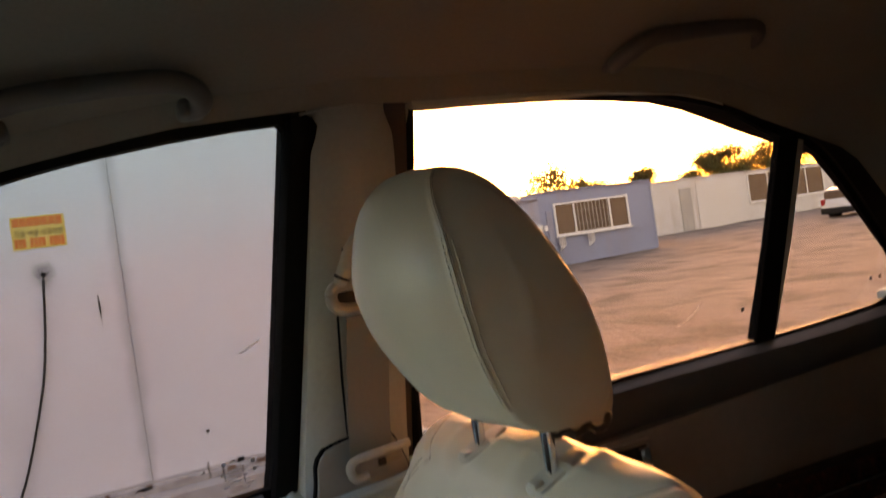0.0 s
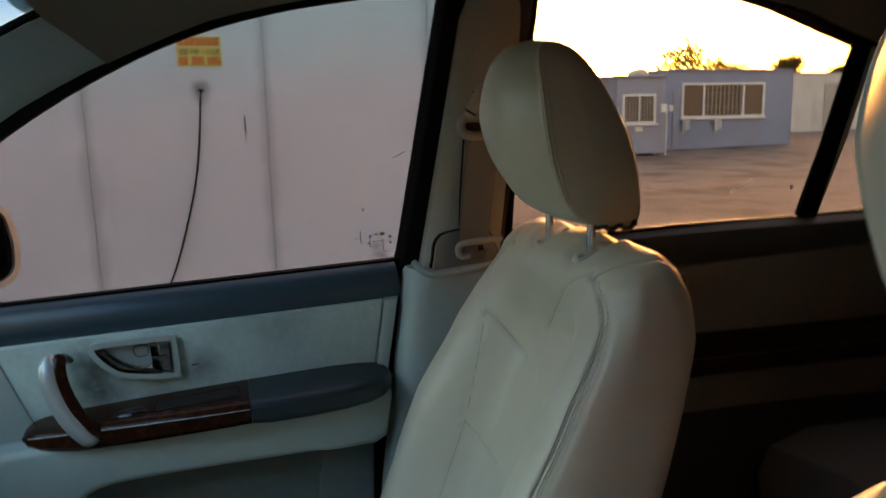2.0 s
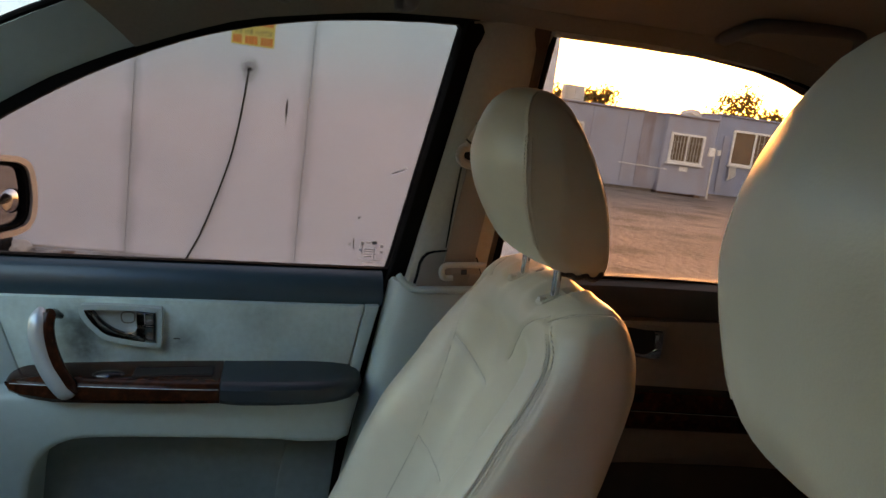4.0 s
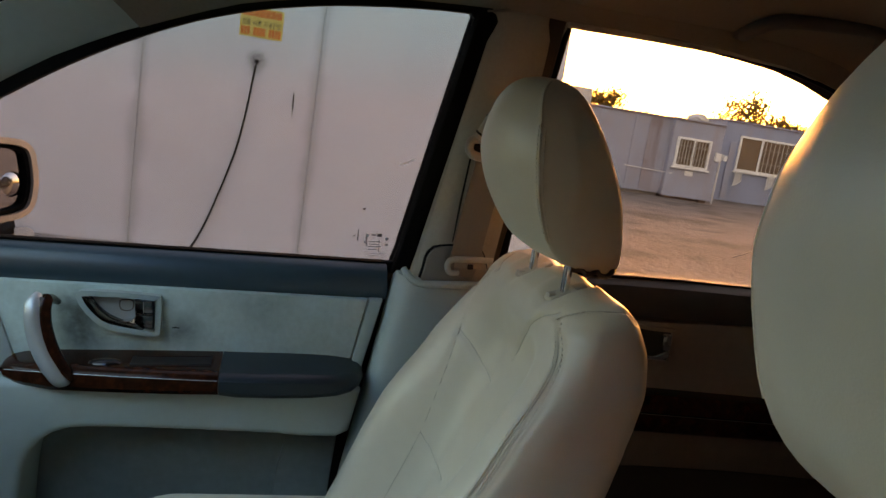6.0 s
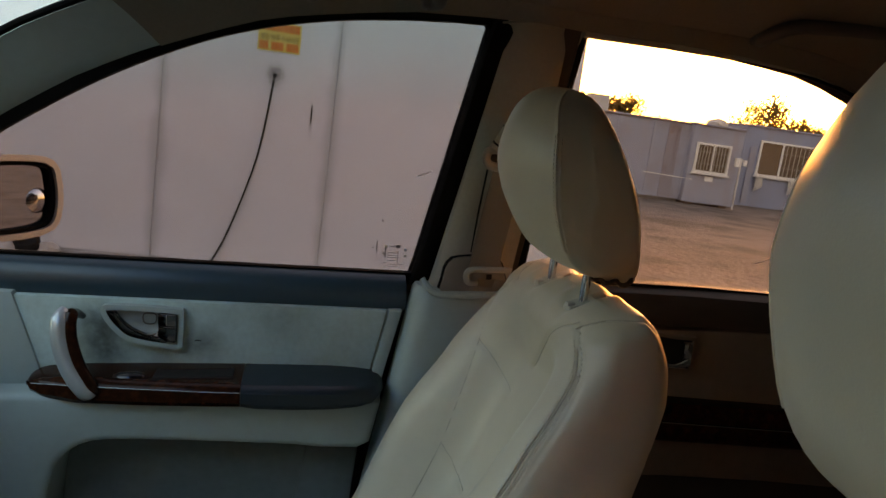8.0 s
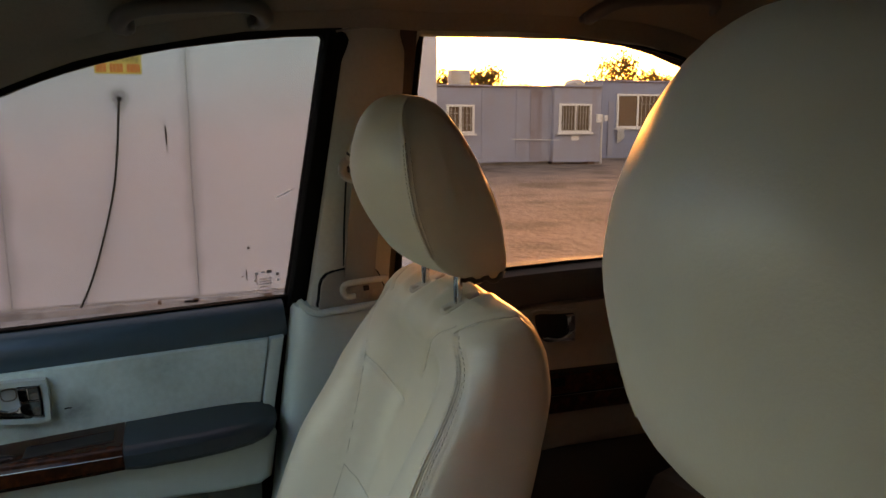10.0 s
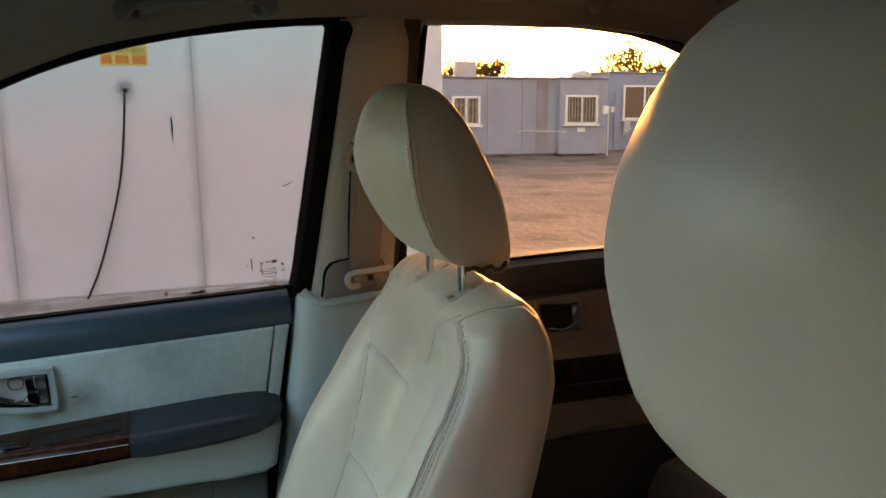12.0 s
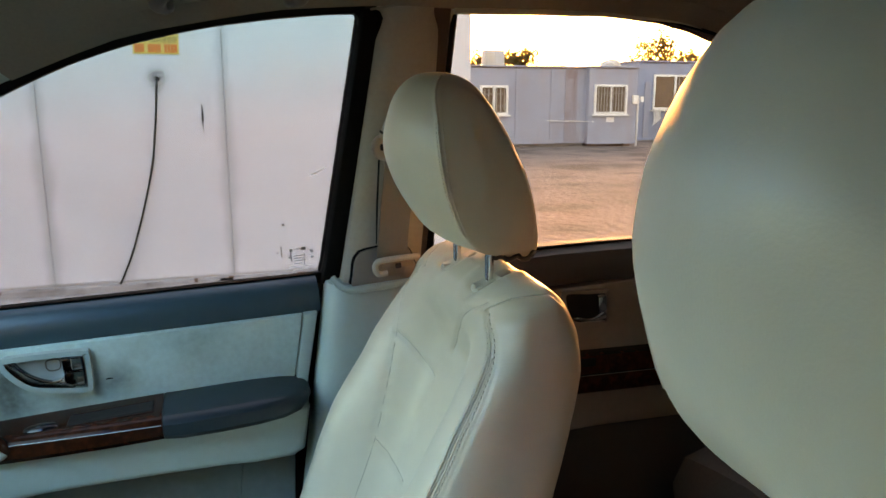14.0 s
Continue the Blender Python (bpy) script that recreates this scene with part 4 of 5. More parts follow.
# ---- car: rear passenger door ----
def rear_door():
    d = thing("rear_door", (0.7, 0.74, 0.5), "closed rear car door, shade put into its dark trim", "car door")
    part("window_glass", lean(prism(swell(rear_open, 0.012), -0.002, 0.002), RK, RC), REAR_GLASS, d, "tinted rear side window, wound up", smooth=False)
    for x0, z0 in ((0.794, 1.197), (1.155, 1.172), (1.128, 1.174)):
        part("glass_speck", lean(rbox((x0, -0.0042, z0), (x0 + 0.006, -0.0024, z0 + 0.006), 0), RK, RC), INK, d, smooth=False)
    part("glass_scratch", lean(tube(spline([(0.706, 0.003, 1.229), (0.701, 0.003, 1.2235), (0.693, 0.003, 1.219), (0.677, 0.003, 1.212), (0.658, 0.003, 1.207)], 16), 0.0008, 5), RK, RC), FRAME, d, "pale scratch on the glass")
    part("quarter_glass", lean(prism(swell(quarter_open, 0.010), -0.002, 0.002), RK, RC), REAR_GLASS, d, "small fixed quarter window", smooth=False)
    part("window_seal", lean(band(swell(rear_open, 0.006), rear_open, -0.006, -0.0024), RK, RC), RUBBER, d, "black rubber window seal")
    part("quarter_seal", lean(band(swell(quarter_open, 0.016), quarter_open, -0.006, -0.0024), RK, RC), RUBBER, d)
    part("window_post", lean(prism([(0.871, 1.480), (0.915, 1.470), (0.869, 1.12), (0.822, 1.12)], -0.0085, -0.0030, 0.0015), RK, RC), RUBBER, d, "black divider post")
    part("door_frame", lean(band(swell(rear_open, 0.05), swell(rear_open, 0.0065), -0.008, 0.003), RK, RC), PILLAR, d, "tan window surround")
    part("corner_seal", lean(prism(REAR_TOP[4:] + [(0.880, 1.462), (0.935, 1.452), (0.955, 1.515), (0.82, 1.57), (0.752, 1.585)], -0.0112, -0.0084), RK, RC), RUBBER, d, "black corner of the window surround", smooth=False)
    part("outer_frame", lean(band(swell(rear_open, 0.05), swell(rear_open, 0.034), 0.0035, 0.04), RK, RC), RUBBER, d)
    arc_in, arc_out = swell(quarter_open, 0.012)[1:30], swell(quarter_open, 0.10)[1:30]
    part("quarter_frame", lean(loft([[(x, y, z) for x, z in o] for o, y in ((arc_in, 0.003), (arc_in, -0.012), (arc_out, -0.012), (arc_out, 0.03))], closed=False), RK, RC), DARK, d)
    rings = []
    for i in range(13):
        x = 0.17 + 1.10 * i / 12
        s = -0.045 * smooth01((x - 0.3) / 0.9)
        rings.append([(x, y, z + s) for y, z in [(0.79, 1.160), (0.755, 1.164), (0.738, 1.161), (0.722, 1.150), (0.716, 1.130), (0.716, 1.105), (0.722, 1.090), (0.745, 1.084), (0.79, 1.084)]])
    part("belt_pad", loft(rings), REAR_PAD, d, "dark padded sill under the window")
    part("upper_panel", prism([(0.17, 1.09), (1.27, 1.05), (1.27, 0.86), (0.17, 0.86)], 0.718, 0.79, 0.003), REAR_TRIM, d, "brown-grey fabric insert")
    slope = lambda x: -0.093 * (x - 0.47)
    band_top = [[(x, 0.76, 0.950 + slope(x)), (x, 0.712, 0.949 + slope(x)), (x, 0.694, 0.944 + slope(x)), (x, 0.688, 0.930 + slope(x)), (x, 0.688, 0.909 + slope(x)), (x, 0.76, 0.909 + slope(x))] for x in (0.19, 0.5, 0.8, 1.12, 1.25)]
    rest = part("wood_trim", loft(band_top), WOOD, d, "dark wood armrest band")
    band_low = [[(x, 0.76, 0.907 + slope(x)), (x, 0.684, 0.907 + slope(x)), (x, 0.680, 0.900 + slope(x)), (x, 0.682, 0.874 + slope(x)), (x, 0.692, 0.868 + slope(x)), (x, 0.76, 0.868 + slope(x))] for x in (0.19, 0.5, 0.8, 1.12, 1.25)]
    part("lower_band", loft(band_low), WOOD, rest)
    part("trim_line", tube([(x, 0.6835, 0.908 + slope(x)) for x in (0.19, 0.5, 0.8, 1.12, 1.25)], 0.0009, 6), GRIP, rest, "thin grey line")
    part("pull_slot", prism([(0.36, 0.951), (0.50, 0.938), (0.50, 0.922), (0.36, 0.935)], 0.6865, 0.692, 0.002), RUBBER, rest, "black pull recess")
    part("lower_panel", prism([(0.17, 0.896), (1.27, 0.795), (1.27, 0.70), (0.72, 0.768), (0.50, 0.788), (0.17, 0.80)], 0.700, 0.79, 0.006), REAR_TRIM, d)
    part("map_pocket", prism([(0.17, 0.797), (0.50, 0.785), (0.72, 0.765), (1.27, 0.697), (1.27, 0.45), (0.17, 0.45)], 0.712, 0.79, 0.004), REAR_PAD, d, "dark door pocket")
    bez = flat2([(0.448, 1.074), (0.50, 1.070), (0.540, 1.066), (0.5465, 1.059), (0.543, 1.003), (0.535, 0.996), (0.50, 0.999), (0.470, 1.004), (0.450, 1.030)], 36)
    z = part("handle_bezel", band(bez, swell(bez, -0.007), 0.708, 0.719), REAR_TRIM, d, "brown-grey plastic handle surround")
    part("bezel_dish", prism(swell(bez, -0.007), 0.7145, 0.7175), DARK, z)
    part("lever", merge(rbox((0.517, 0.700, 1.026), (0.535, 0.7142, 1.058), 0.003, 2), prism(flat2([(0.468, 1.018), (0.50, 1.009), (0.527, 1.008), (0.535, 1.016), (0.530, 1.026), (0.50, 1.016), (0.472, 1.023)], 30), 0.702, 0.7142, 0.002)), CHROME, z, "chrome door lever")
    part("outer_skin", rbox((0.14, 0.80, 0.40), (1.30, 0.85, 1.03), 0.01), BODY, d)


rear_door()


# ---- car: pillars, roof lining, shell ----
def rail(x):
    """The edge of the roof lining over the doors."""
    z = table([(-1.0, 1.225), (-0.80, 1.312), (-0.69, 1.382), (-0.605, 1.435), (-0.515, 1.485), (-0.43, 1.521), (-0.40, 1.532), (-0.34, 1.553), (-0.272, 1.573), (-0.21, 1.584), (-0.135, 1.593), (-0.043, 1.603), (0.10, 1.604), (0.236, 1.590), (0.374, 1.583), (0.509, 1.573), (0.64, 1.555), (0.729, 1.530), (0.814, 1.495), (0.90, 1.464), (1.021, 1.420), (1.121, 1.330), (1.20, 1.25), (1.40, 1.05)], x)
    y = (FC - FK * z if x < 0.15 else RC - RK * z) - 0.026
    return y, z


def roof_rings(x0, x1, n, lift, out, side=None):
    rings = []
    for i in range(n):
        x = x0 + (x1 - x0) * i / (n - 1)
        y, z = rail(x)
        y += out
        z += lift
        top = 1.690 + lift - 0.04 * smooth01((-x - 0.2) / 0.5) - 0.03 * smooth01((x - 0.7) / 0.6)
        half = [(y, z), (y - 0.012, z + 0.012 + 0.15 * (top - z)), (y - 0.045, z + 0.35 * (top - z)), (y - 0.10, z + 0.60 * (top - z)), (y - 0.18, z + 0.80 * (top - z)), (y - 0.32, z + 0.95 * (top - z)), (y - 0.48, top)]
        front = [(y - 0.003, z - 0.003), (y - 0.016, z + 0.014), (y - 0.034, z + 0.034), (y - 0.052, z + 0.053), (y - 0.12, z + 0.085), (y - 0.30, z + 0.11), (y - 0.48, z + 0.12)]
        fore = smooth01((-x - 0.20) / 0.18)
        half = [(a + (c - a) * fore, b + (d - b) * fore) for (a, b), (c, d) in zip(half, front)]
        go = [f * fore for f in (0, -0.016, -0.036, -0.058, -0.075, -0.10, -0.10)]
        top = half[-1][1]
        rings.append([(x + g, a, b) for g, (a, b) in zip(go, half)] + [(x + go[-1], 0, top + 0.004)] + [(x + g, -a, b) for g, (a, b) in zip(go[::-1], half[::-1])])
    return rings


single("ceiling", loft(roof_rings(-0.405, 1.6, 44, 0.0, 0.0), closed=False), LINER, "beige cloth roof lining of the car", "ceiling", "structure")
# Rolled lining edge: a lighter tan than the lining paints in the sun on it.
edge = []
for i in range(24):
    x = 0.226 + 0.46 * i / 23
    y, z = rail(x)
    edge.append((x, y + 0.004, z - 0.001))
single("lining_edge", tube(edge, [0.0065 * min(1.0, (24 - i) / 14) for i in range(24)], 8), PILLAR, "rolled edge of the roof lining, sunlight put into its tan", "trim", "structure")
single("roof_skin", loft(roof_rings(-0.45, 1.7, 30, 0.045, 0.05), closed=False), BODY, "champagne painted steel roof", "roof", "structure")


def pillar_a(sign):
    rings = []
    for i in range(14):
        t = i / 13
        x = -0.385 - 0.62 * t
        y, z = rail(x)
        a = [(x + u, y + v, z + w) for u, v, w in ((-0.001, 0.012, -0.001), (-0.003, 0.004, 0.004), (-0.007, -0.003, 0.0105), (-0.0145, -0.0145, 0.0225), (-0.0275, -0.0300, 0.0400), (-0.040, -0.043, 0.054), (-0.050, -0.050, 0.062), (-0.058, 0.0, 0.075), (-0.02, 0.04, 0.02))]
        rings.append([(p[0], sign * p[1], p[2]) for p in a])
    ob = single("pillar_trim_front", loft(rings), TRIM, "smooth grey windscreen pillar trim", "pillar", "structure")
    edge = [Vector(r[6]) + Vector((-0.006, 0, 0.004)) for r in rings]
    ed = link("windscreen_seal", tube(edge, 0.0055, 8), RUBBER)
    ed.parent = ob


for sign in (1, -1):
    strip = []
    for i in range(40):
        x = -0.95 + 2.4 * i / 39
        y, z = rail(x)
        strip.append([(x, sign * (y + a), z + b) for a, b in ((0.030, 0.004), (0.040, 0.02), (0.050, 0.06), (0.075, 0.06), (0.075, 0.004))])
    single("roof_rail", loft(strip), RUBBER, "black steel roof rail over the doors", "roof rail", "structure")
pillar_a(1)
pillar_a(-1)


def pillar_b():
    p = thing("pillar_trim_middle", (0.1, 0.7, 0.4), "tall grey centre pillar trim", "pillar", "structure")
    rings = []
    for i in range(16):
        z = 1.10 + (1.612 - 1.10) * i / 15
        f = (z - 1.10) / 0.512
        xa = 0.018 + 0.098 * f
        xb = 0.163 + 0.050 * f
        y = table([(1.10, 0.705), (1.20, 0.693), (1.42, 0.640), (1.54, 0.618), (1.62, 0.618)], z)
        rings.append([(xa, y + 0.05, z), (xa, y + 0.012, z), (xa + 0.010, y + 0.002, z), (xa + 0.03, y - 0.004, z), ((xa + xb) / 2, y - 0.006, z), (xb - 0.02, y - 0.006, z), (xb - 0.004, y + 0.004, z), (xb, y + 0.028, z), (xb, y + 0.06, z)])
    part("upper_trim", loft(rings), PILLAR, p, "grey-beige upper pillar trim")
    rings = []
    for i in range(16):
        z = 1.10 + (1.60 - 1.10) * i / 15
        f = (z - 1.10) / 0.512
        y = RC - RK * z
        rings.append([(0.150 + 0.050 * f, y - 0.010, z), (0.174 + 0.052 * f, y - 0.012, z), (0.181 + 0.050 * f, y - 0.004, z), (0.181 + 0.050 * f, y + 0.03, z), (0.150 + 0.050 * f, y + 0.03, z)])
    part("jamb", loft(rings), JAMB, p, "brown door jamb behind the trim")
    part("seal", tube([(0.187, 0.742, 1.11), (0.196, 0.715, 1.25), (0.214, 0.672, 1.42), (0.232, 0.625, 1.59)], 0.008, 8), RUBBER, p)
    rings = []
    for z, xa, xb, y in [(1.158, 0.004, 0.20, 0.690), (1.150, 0.000, 0.21, 0.682), (1.10, -0.012, 0.21, 0.674), (1.0, -0.034, 0.20, 0.668), (0.9, -0.055, 0.19, 0.668), (0.78, -0.08, 0.18, 0.668), (0.6, -0.11, 0.17, 0.668), (0.40, -0.14, 0.16, 0.668)]:
        rings.append([(xa, y + 0.07, z), (xa + 0.001, y + 0.03, z), (xa + 0.005, y + 0.018, z), (xa + 0.012, y + 0.010, z), (xa + 0.022, y + 0.0045, z), (xa + 0.036, y + 0.001, z), (xa + 0.055, y, z), (xb - 0.04, y, z), (xb - 0.01, y + 0.012, z), (xb, y + 0.07, z)])
    part("lower_trim", loft(rings), TRIM, p, "pale grey lower pillar trim")
    part("trim_lip", tube(spline([(0.010, 0.700, 1.172), (0.018, 0.688, 1.160), (0.035, 0.680, 1.151), (0.07, 0.678, 1.150), (0.12, 0.678, 1.150), (0.19, 0.684, 1.156)], 24), 0.006, 8), TRIM, p)
    part("slot_gap", prism(flat2([(0.0455, 1.140), (0.0415, 1.18), (0.049, 1.2085), (0.070, 1.2195), (0.131, 1.2195), (0.1525, 1.19), (0.1525, 1.140)], 30), -0.001, 0.012, 0), RUBBER, p)
    part("belt_slot", prism(flat2([(0.048, 1.143), (0.044, 1.18), (0.051, 1.206), (0.071, 1.2165), (0.13, 1.2165), (0.15, 1.19), (0.15, 1.143)], 30), -0.006, 0.010, 0.002), SLOT, p, "belt slot cover, shade put into its colour")
    part("top_joint", tube(spline([(0.097, 0.612, 1.597), (0.156, 0.611, 1.603), (0.213, 0.612, 1.599), (0.235, 0.615, 1.590)], 16), 0.0018, 6), SLOT, p, "fine joint under the roof lining")
    return p


pb = pillar_b()
for child in pb.children:
    if child.name.startswith(("belt_slot", "slot_gap")):
        for v in child.data.vertices:
            v.co.y += table([(1.10, 0.700), (1.20, 0.688), (1.42, 0.635)], v.co.z)


def seat_belt():
    b = thing("seat_belt", (0.1, 0.62, 0.6), "beige seat belt hanging from its pillar anchor", "seat belt")
    # height adjuster and anchor ring
    part("adjuster", tube([(0.093, 0.592, 1.405), (0.103, 0.590, 1.422), (0.113, 0.589, 1.440), (0.122, 0.592, 1.452)], [0.0070, 0.0085, 0.0085, 0.0060], 12), PILLAR, b, "grey-beige belt adjuster")
    for x, z in ((0.0975, 1.413), (0.112, 1.438)):
        part("adjuster_groove", tube([(x - 0.0008, 0.5915, z - 0.0013), (x + 0.0008, 0.5908, z + 0.0013)], 0.0091, 12), DARK, b)
    part("anchor_ring", tube(spline([(0.088, 0.594, 1.404), (0.081, 0.592, 1.392), (0.087, 0.592, 1.381), (0.108, 0.598, 1.376), (0.134, 0.604, 1.378), (0.140, 0.602, 1.392), (0.115, 0.597, 1.402)], 36, True), 0.0070, 10, cyclic=True), RING, b, "grey-beige anchor ring")
    part("ring_plate", rbox((0.090, 0.600, 1.380), (0.136, 0.606, 1.400), 0.003), DARK, b)
    rings = []
    for z, x, y in [(1.385, 0.118, 0.602), (1.36, 0.118, 0.610), (1.30, 0.112, 0.634), (1.24, 0.106, 0.652), (1.20, 0.102, 0.660), (1.178, 0.100, 0.672), (1.162, 0.10, 0.688), (1.150, 0.10, 0.706)]:
        rings.append([(x - 0.020, y + 0.004, z), (x + 0.030, y - 0.002, z), (x + 0.030, y, z), (x - 0.020, y + 0.006, z)])
    part("webbing", loft(rings), WEBBING, b, "beige woven webbing")
    part("slit", tube([(0.088, 0.607, 1.372), (0.083, 0.628, 1.300), (0.080, 0.648, 1.232)], [0.0014, 0.0016, 0.0010], 6), RUBBER, b, "dark gap beside the webbing")
    part("tongue", tube(spline([(0.094, 0.647, 1.180), (0.080, 0.646, 1.180), (0.0745, 0.645, 1.187), (0.0745, 0.644, 1.197), (0.082, 0.643, 1.2025), (0.100, 0.642, 1.2035), (0.122, 0.642, 1.2035), (0.150, 0.645, 1.202)], 40), 0.0052, 10), PILLAR, b, "grey-beige belt tongue")
    part("tongue_plate", rbox((0.086, 0.646, 1.186), (0.140, 0.651, 1.199), 0.002), WEBBING, b)
    # Small dark box stands in for the darkness of the tongue's hole.
    part("tongue_rivet", rbox((0.108, 0.643, 1.186), (0.118, 0.6465, 1.195), 0.0015), DARK, b)
    return b


seat_belt()


def grab_handle(x0, x1, drop, label):
    h = thing("grab_handle", (x0, 0.6, 1.6), label, "grab handle", group="roof grab handles")
    path = [(x0 + 0.008, 0.588, 1.610), (x0 - 0.001, 0.566, 1.611), (x0 + 0.004, 0.544, 1.617), (x0 + 0.022, 0.532, 1.625), (x0 + 0.06, 0.529, 1.629), (x1 - 0.06, 0.529, 1.630), (x1 - 0.022, 0.532, 1.627), (x1 - 0.004, 0.544, 1.619), (x1 + 0.001, 0.566, 1.612), (x1 - 0.008, 0.588, 1.612)]
    part("grip", tube(spline([(x, y, z - drop) for x, y, z in path], 44), 0.0112, 12), GRIP, h, "grey-beige moulded grip")
    for x in (x0 + 0.006, x1 - 0.006):
        part("mount", rbox((x - 0.014, 0.570, 1.603 - drop), (x + 0.014, 0.606, 1.622 - drop), 0.006, 3), GRIP, h)


grab_handle(-0.200, -0.012, 0.0, "folding beige grab handle over the front door")
grab_handle(0.51, 0.74, 0.010, "folding beige grab handle over the rear door")

# closing shell: floor, far side, tail, bulkhead
single("floor", rbox((-1.5, -0.84, 0.38), (1.9, 0.84, 0.42), 0), CARPET, "dark carpeted car floor", "floor", "structure")
shell = thing("car_shell", (0, 0, 0.3), "painted body shell of the car", "car body", "structure")


def far_side(bm):
    for v in bm.verts:
        v.co.y = -v.co.y
    return bm


part("side_lower", rbox((-1.5, -0.86, 0.40), (1.9, -0.76, 1.14), 0.01), TRIM, shell, "grey far door panels")
part("far_front_frame", far_side(lean(band(swell(front_open, 0.06), front_open, -0.02, 0.03), FK, FC)), DARK, shell)
part("far_rear_frame", far_side(lean(band(swell(rear_open, 0.05), rear_open, -0.02, 0.03), RK, RC)), DARK, shell)
part("far_pillar", far_side(lean(prism([(0.018, 1.10), (0.20, 1.10), (0.245, 1.62), (0.12, 1.62)], -0.04, 0.02), 0.28, 1.05)), TRIM, shell)
part("far_rear_glass", far_side(lean(prism(swell(rear_open, 0.012), -0.002, 0.002), RK, RC)), DIM_FAR_GLASS, shell, smooth=False)
part("far_quarter", far_side(lean(prism([(0.83, 1.12), (1.9, 1.08), (1.7, 1.60), (0.75, 1.60), (0.90, 1.47)], -0.02, 0.03), RK, RC)), LINER, shell)
part("near_quarter", lean(prism([(1.262, 1.10), (1.95, 1.05), (1.7, 1.62), (0.95, 1.52), (1.09, 1.43), (1.19, 1.32), (1.24, 1.22)], -0.012, 0.03), RK, RC), LINER, shell, "beige rear pillar trim")
part("near_quarter_lower", rbox((1.28, 0.70, 0.40), (1.9, 0.84, 1.12), 0.01), TRIM, shell)
part("tail", prism([(1.70, 1.66), (1.74, 1.66), (1.95, 1.05), (1.95, 0.40), (1.90, 0.40), (1.90, 1.05)], -0.84, 0.84), TRIM, shell)
part("pillar_core", rbox((-0.16, 0.775, 0.40), (0.24, 0.815, 1.13), 0), RUBBER, shell, "dark door gap")
part("far_front_glass", far_side(lean(prism(swell(front_open, 0.012), -0.002, 0.002), FK, FC)), FAR_GLASS, shell, "unseen side window, dark tint added to cut light", smooth=False)
part("bulkhead", rbox((-1.55, -0.84, 0.40), (-1.30, 0.84, 1.05), 0.02), DARK, shell)
# Unseen dashboard, drawn out rearward to keep light off the lower door.
dash = thing("dashboard", (-1.1, 0, 0.5), "dark moulded dashboard under the windscreen", "dashboard", "structure")
part("dash_top", loft([[(-1.35, y, 0.60), (-1.35, y, 1.08), (-1.15, y, 1.10), (-0.85, y, 1.11), (-0.72, y, 1.06), (-0.69, y, 0.90), (-0.86, y, 0.60)] for y in (-0.70, -0.3, 0.3, 0.70)]), DARK, dash)
screen = thing("windscreen", (-0.9, 0, 1.3), "raked clear windscreen", "windscreen", "structure")


def screen_rows(lift):
    rows = []
    for i in range(13):
        u = i / 12
        row = []
        for j in range(17):
            v = -1 + j / 8
            bow = 1 - v * v
            row.append((-0.42 - 0.92 * u - 0.10 * bow, v * (0.63 + 0.15 * u), 1.645 - 0.575 * u + 0.06 * bow * (1 - 0.5 * u) + lift))
        rows.append(row)
    return rows


bm = merge(loft(screen_rows(0), closed=False), loft(screen_rows(0.004), closed=False))
part("pane", bm, CLEAR, screen, smooth=False)


# ---- car: seats ----
SEAT_Y = 0.397


def back_front(z):
    return table([(0.55, -0.165), (0.70, -0.098), (0.85, -0.032), (0.95, 0.012), (1.05, 0.060), (1.12, 0.092), (1.17, 0.108), (1.20, 0.113), (1.222, 0.119), (1.235, 0.132), (1.240, 0.152)], z)


def back_rear(z):
    return table([(0.55, 0.022), (0.70, 0.063), (0.85, 0.113), (0.98, 0.172), (1.04, 0.196), (1.10, 0.217), (1.15, 0.229), (1.19, 0.228), (1.220, 0.215), (1.235, 0.196), (1.240, 0.174)], z)


def back_half(z):
    return table([(0.55, 0.235), (0.75, 0.245), (0.90, 0.243), (1.0, 0.234), (1.08, 0.224), (1.14, 0.220), (1.175, 0.212), (1.205, 0.202), (1.222, 0.193), (1.234, 0.178), (1.240, 0.140)], z)


def shoulder(p):
    """The top of the backrest slopes down to the front, and dips round each headrest post."""
    p = Vector(p)
    high = smooth01((p.z - 1.16) / 0.07)
    p.z += high * (min(0.0085, max(-0.013, 0.30 * (p.x - 0.160))) - 0.004 * smooth01((p.x - 0.185) / 0.03))
    if high > 0.5:
        for y in (-0.063, 0.063):
            r = math.hypot((p.x - 0.160) / 0.035, (p.y - SEAT_Y - y) / 0.024)
            p.z += high * (0.0022 * math.exp(-((r - 1.45) / 0.4) ** 2) - 0.0085 * math.exp(-(r / 1.0) ** 4))
    return p


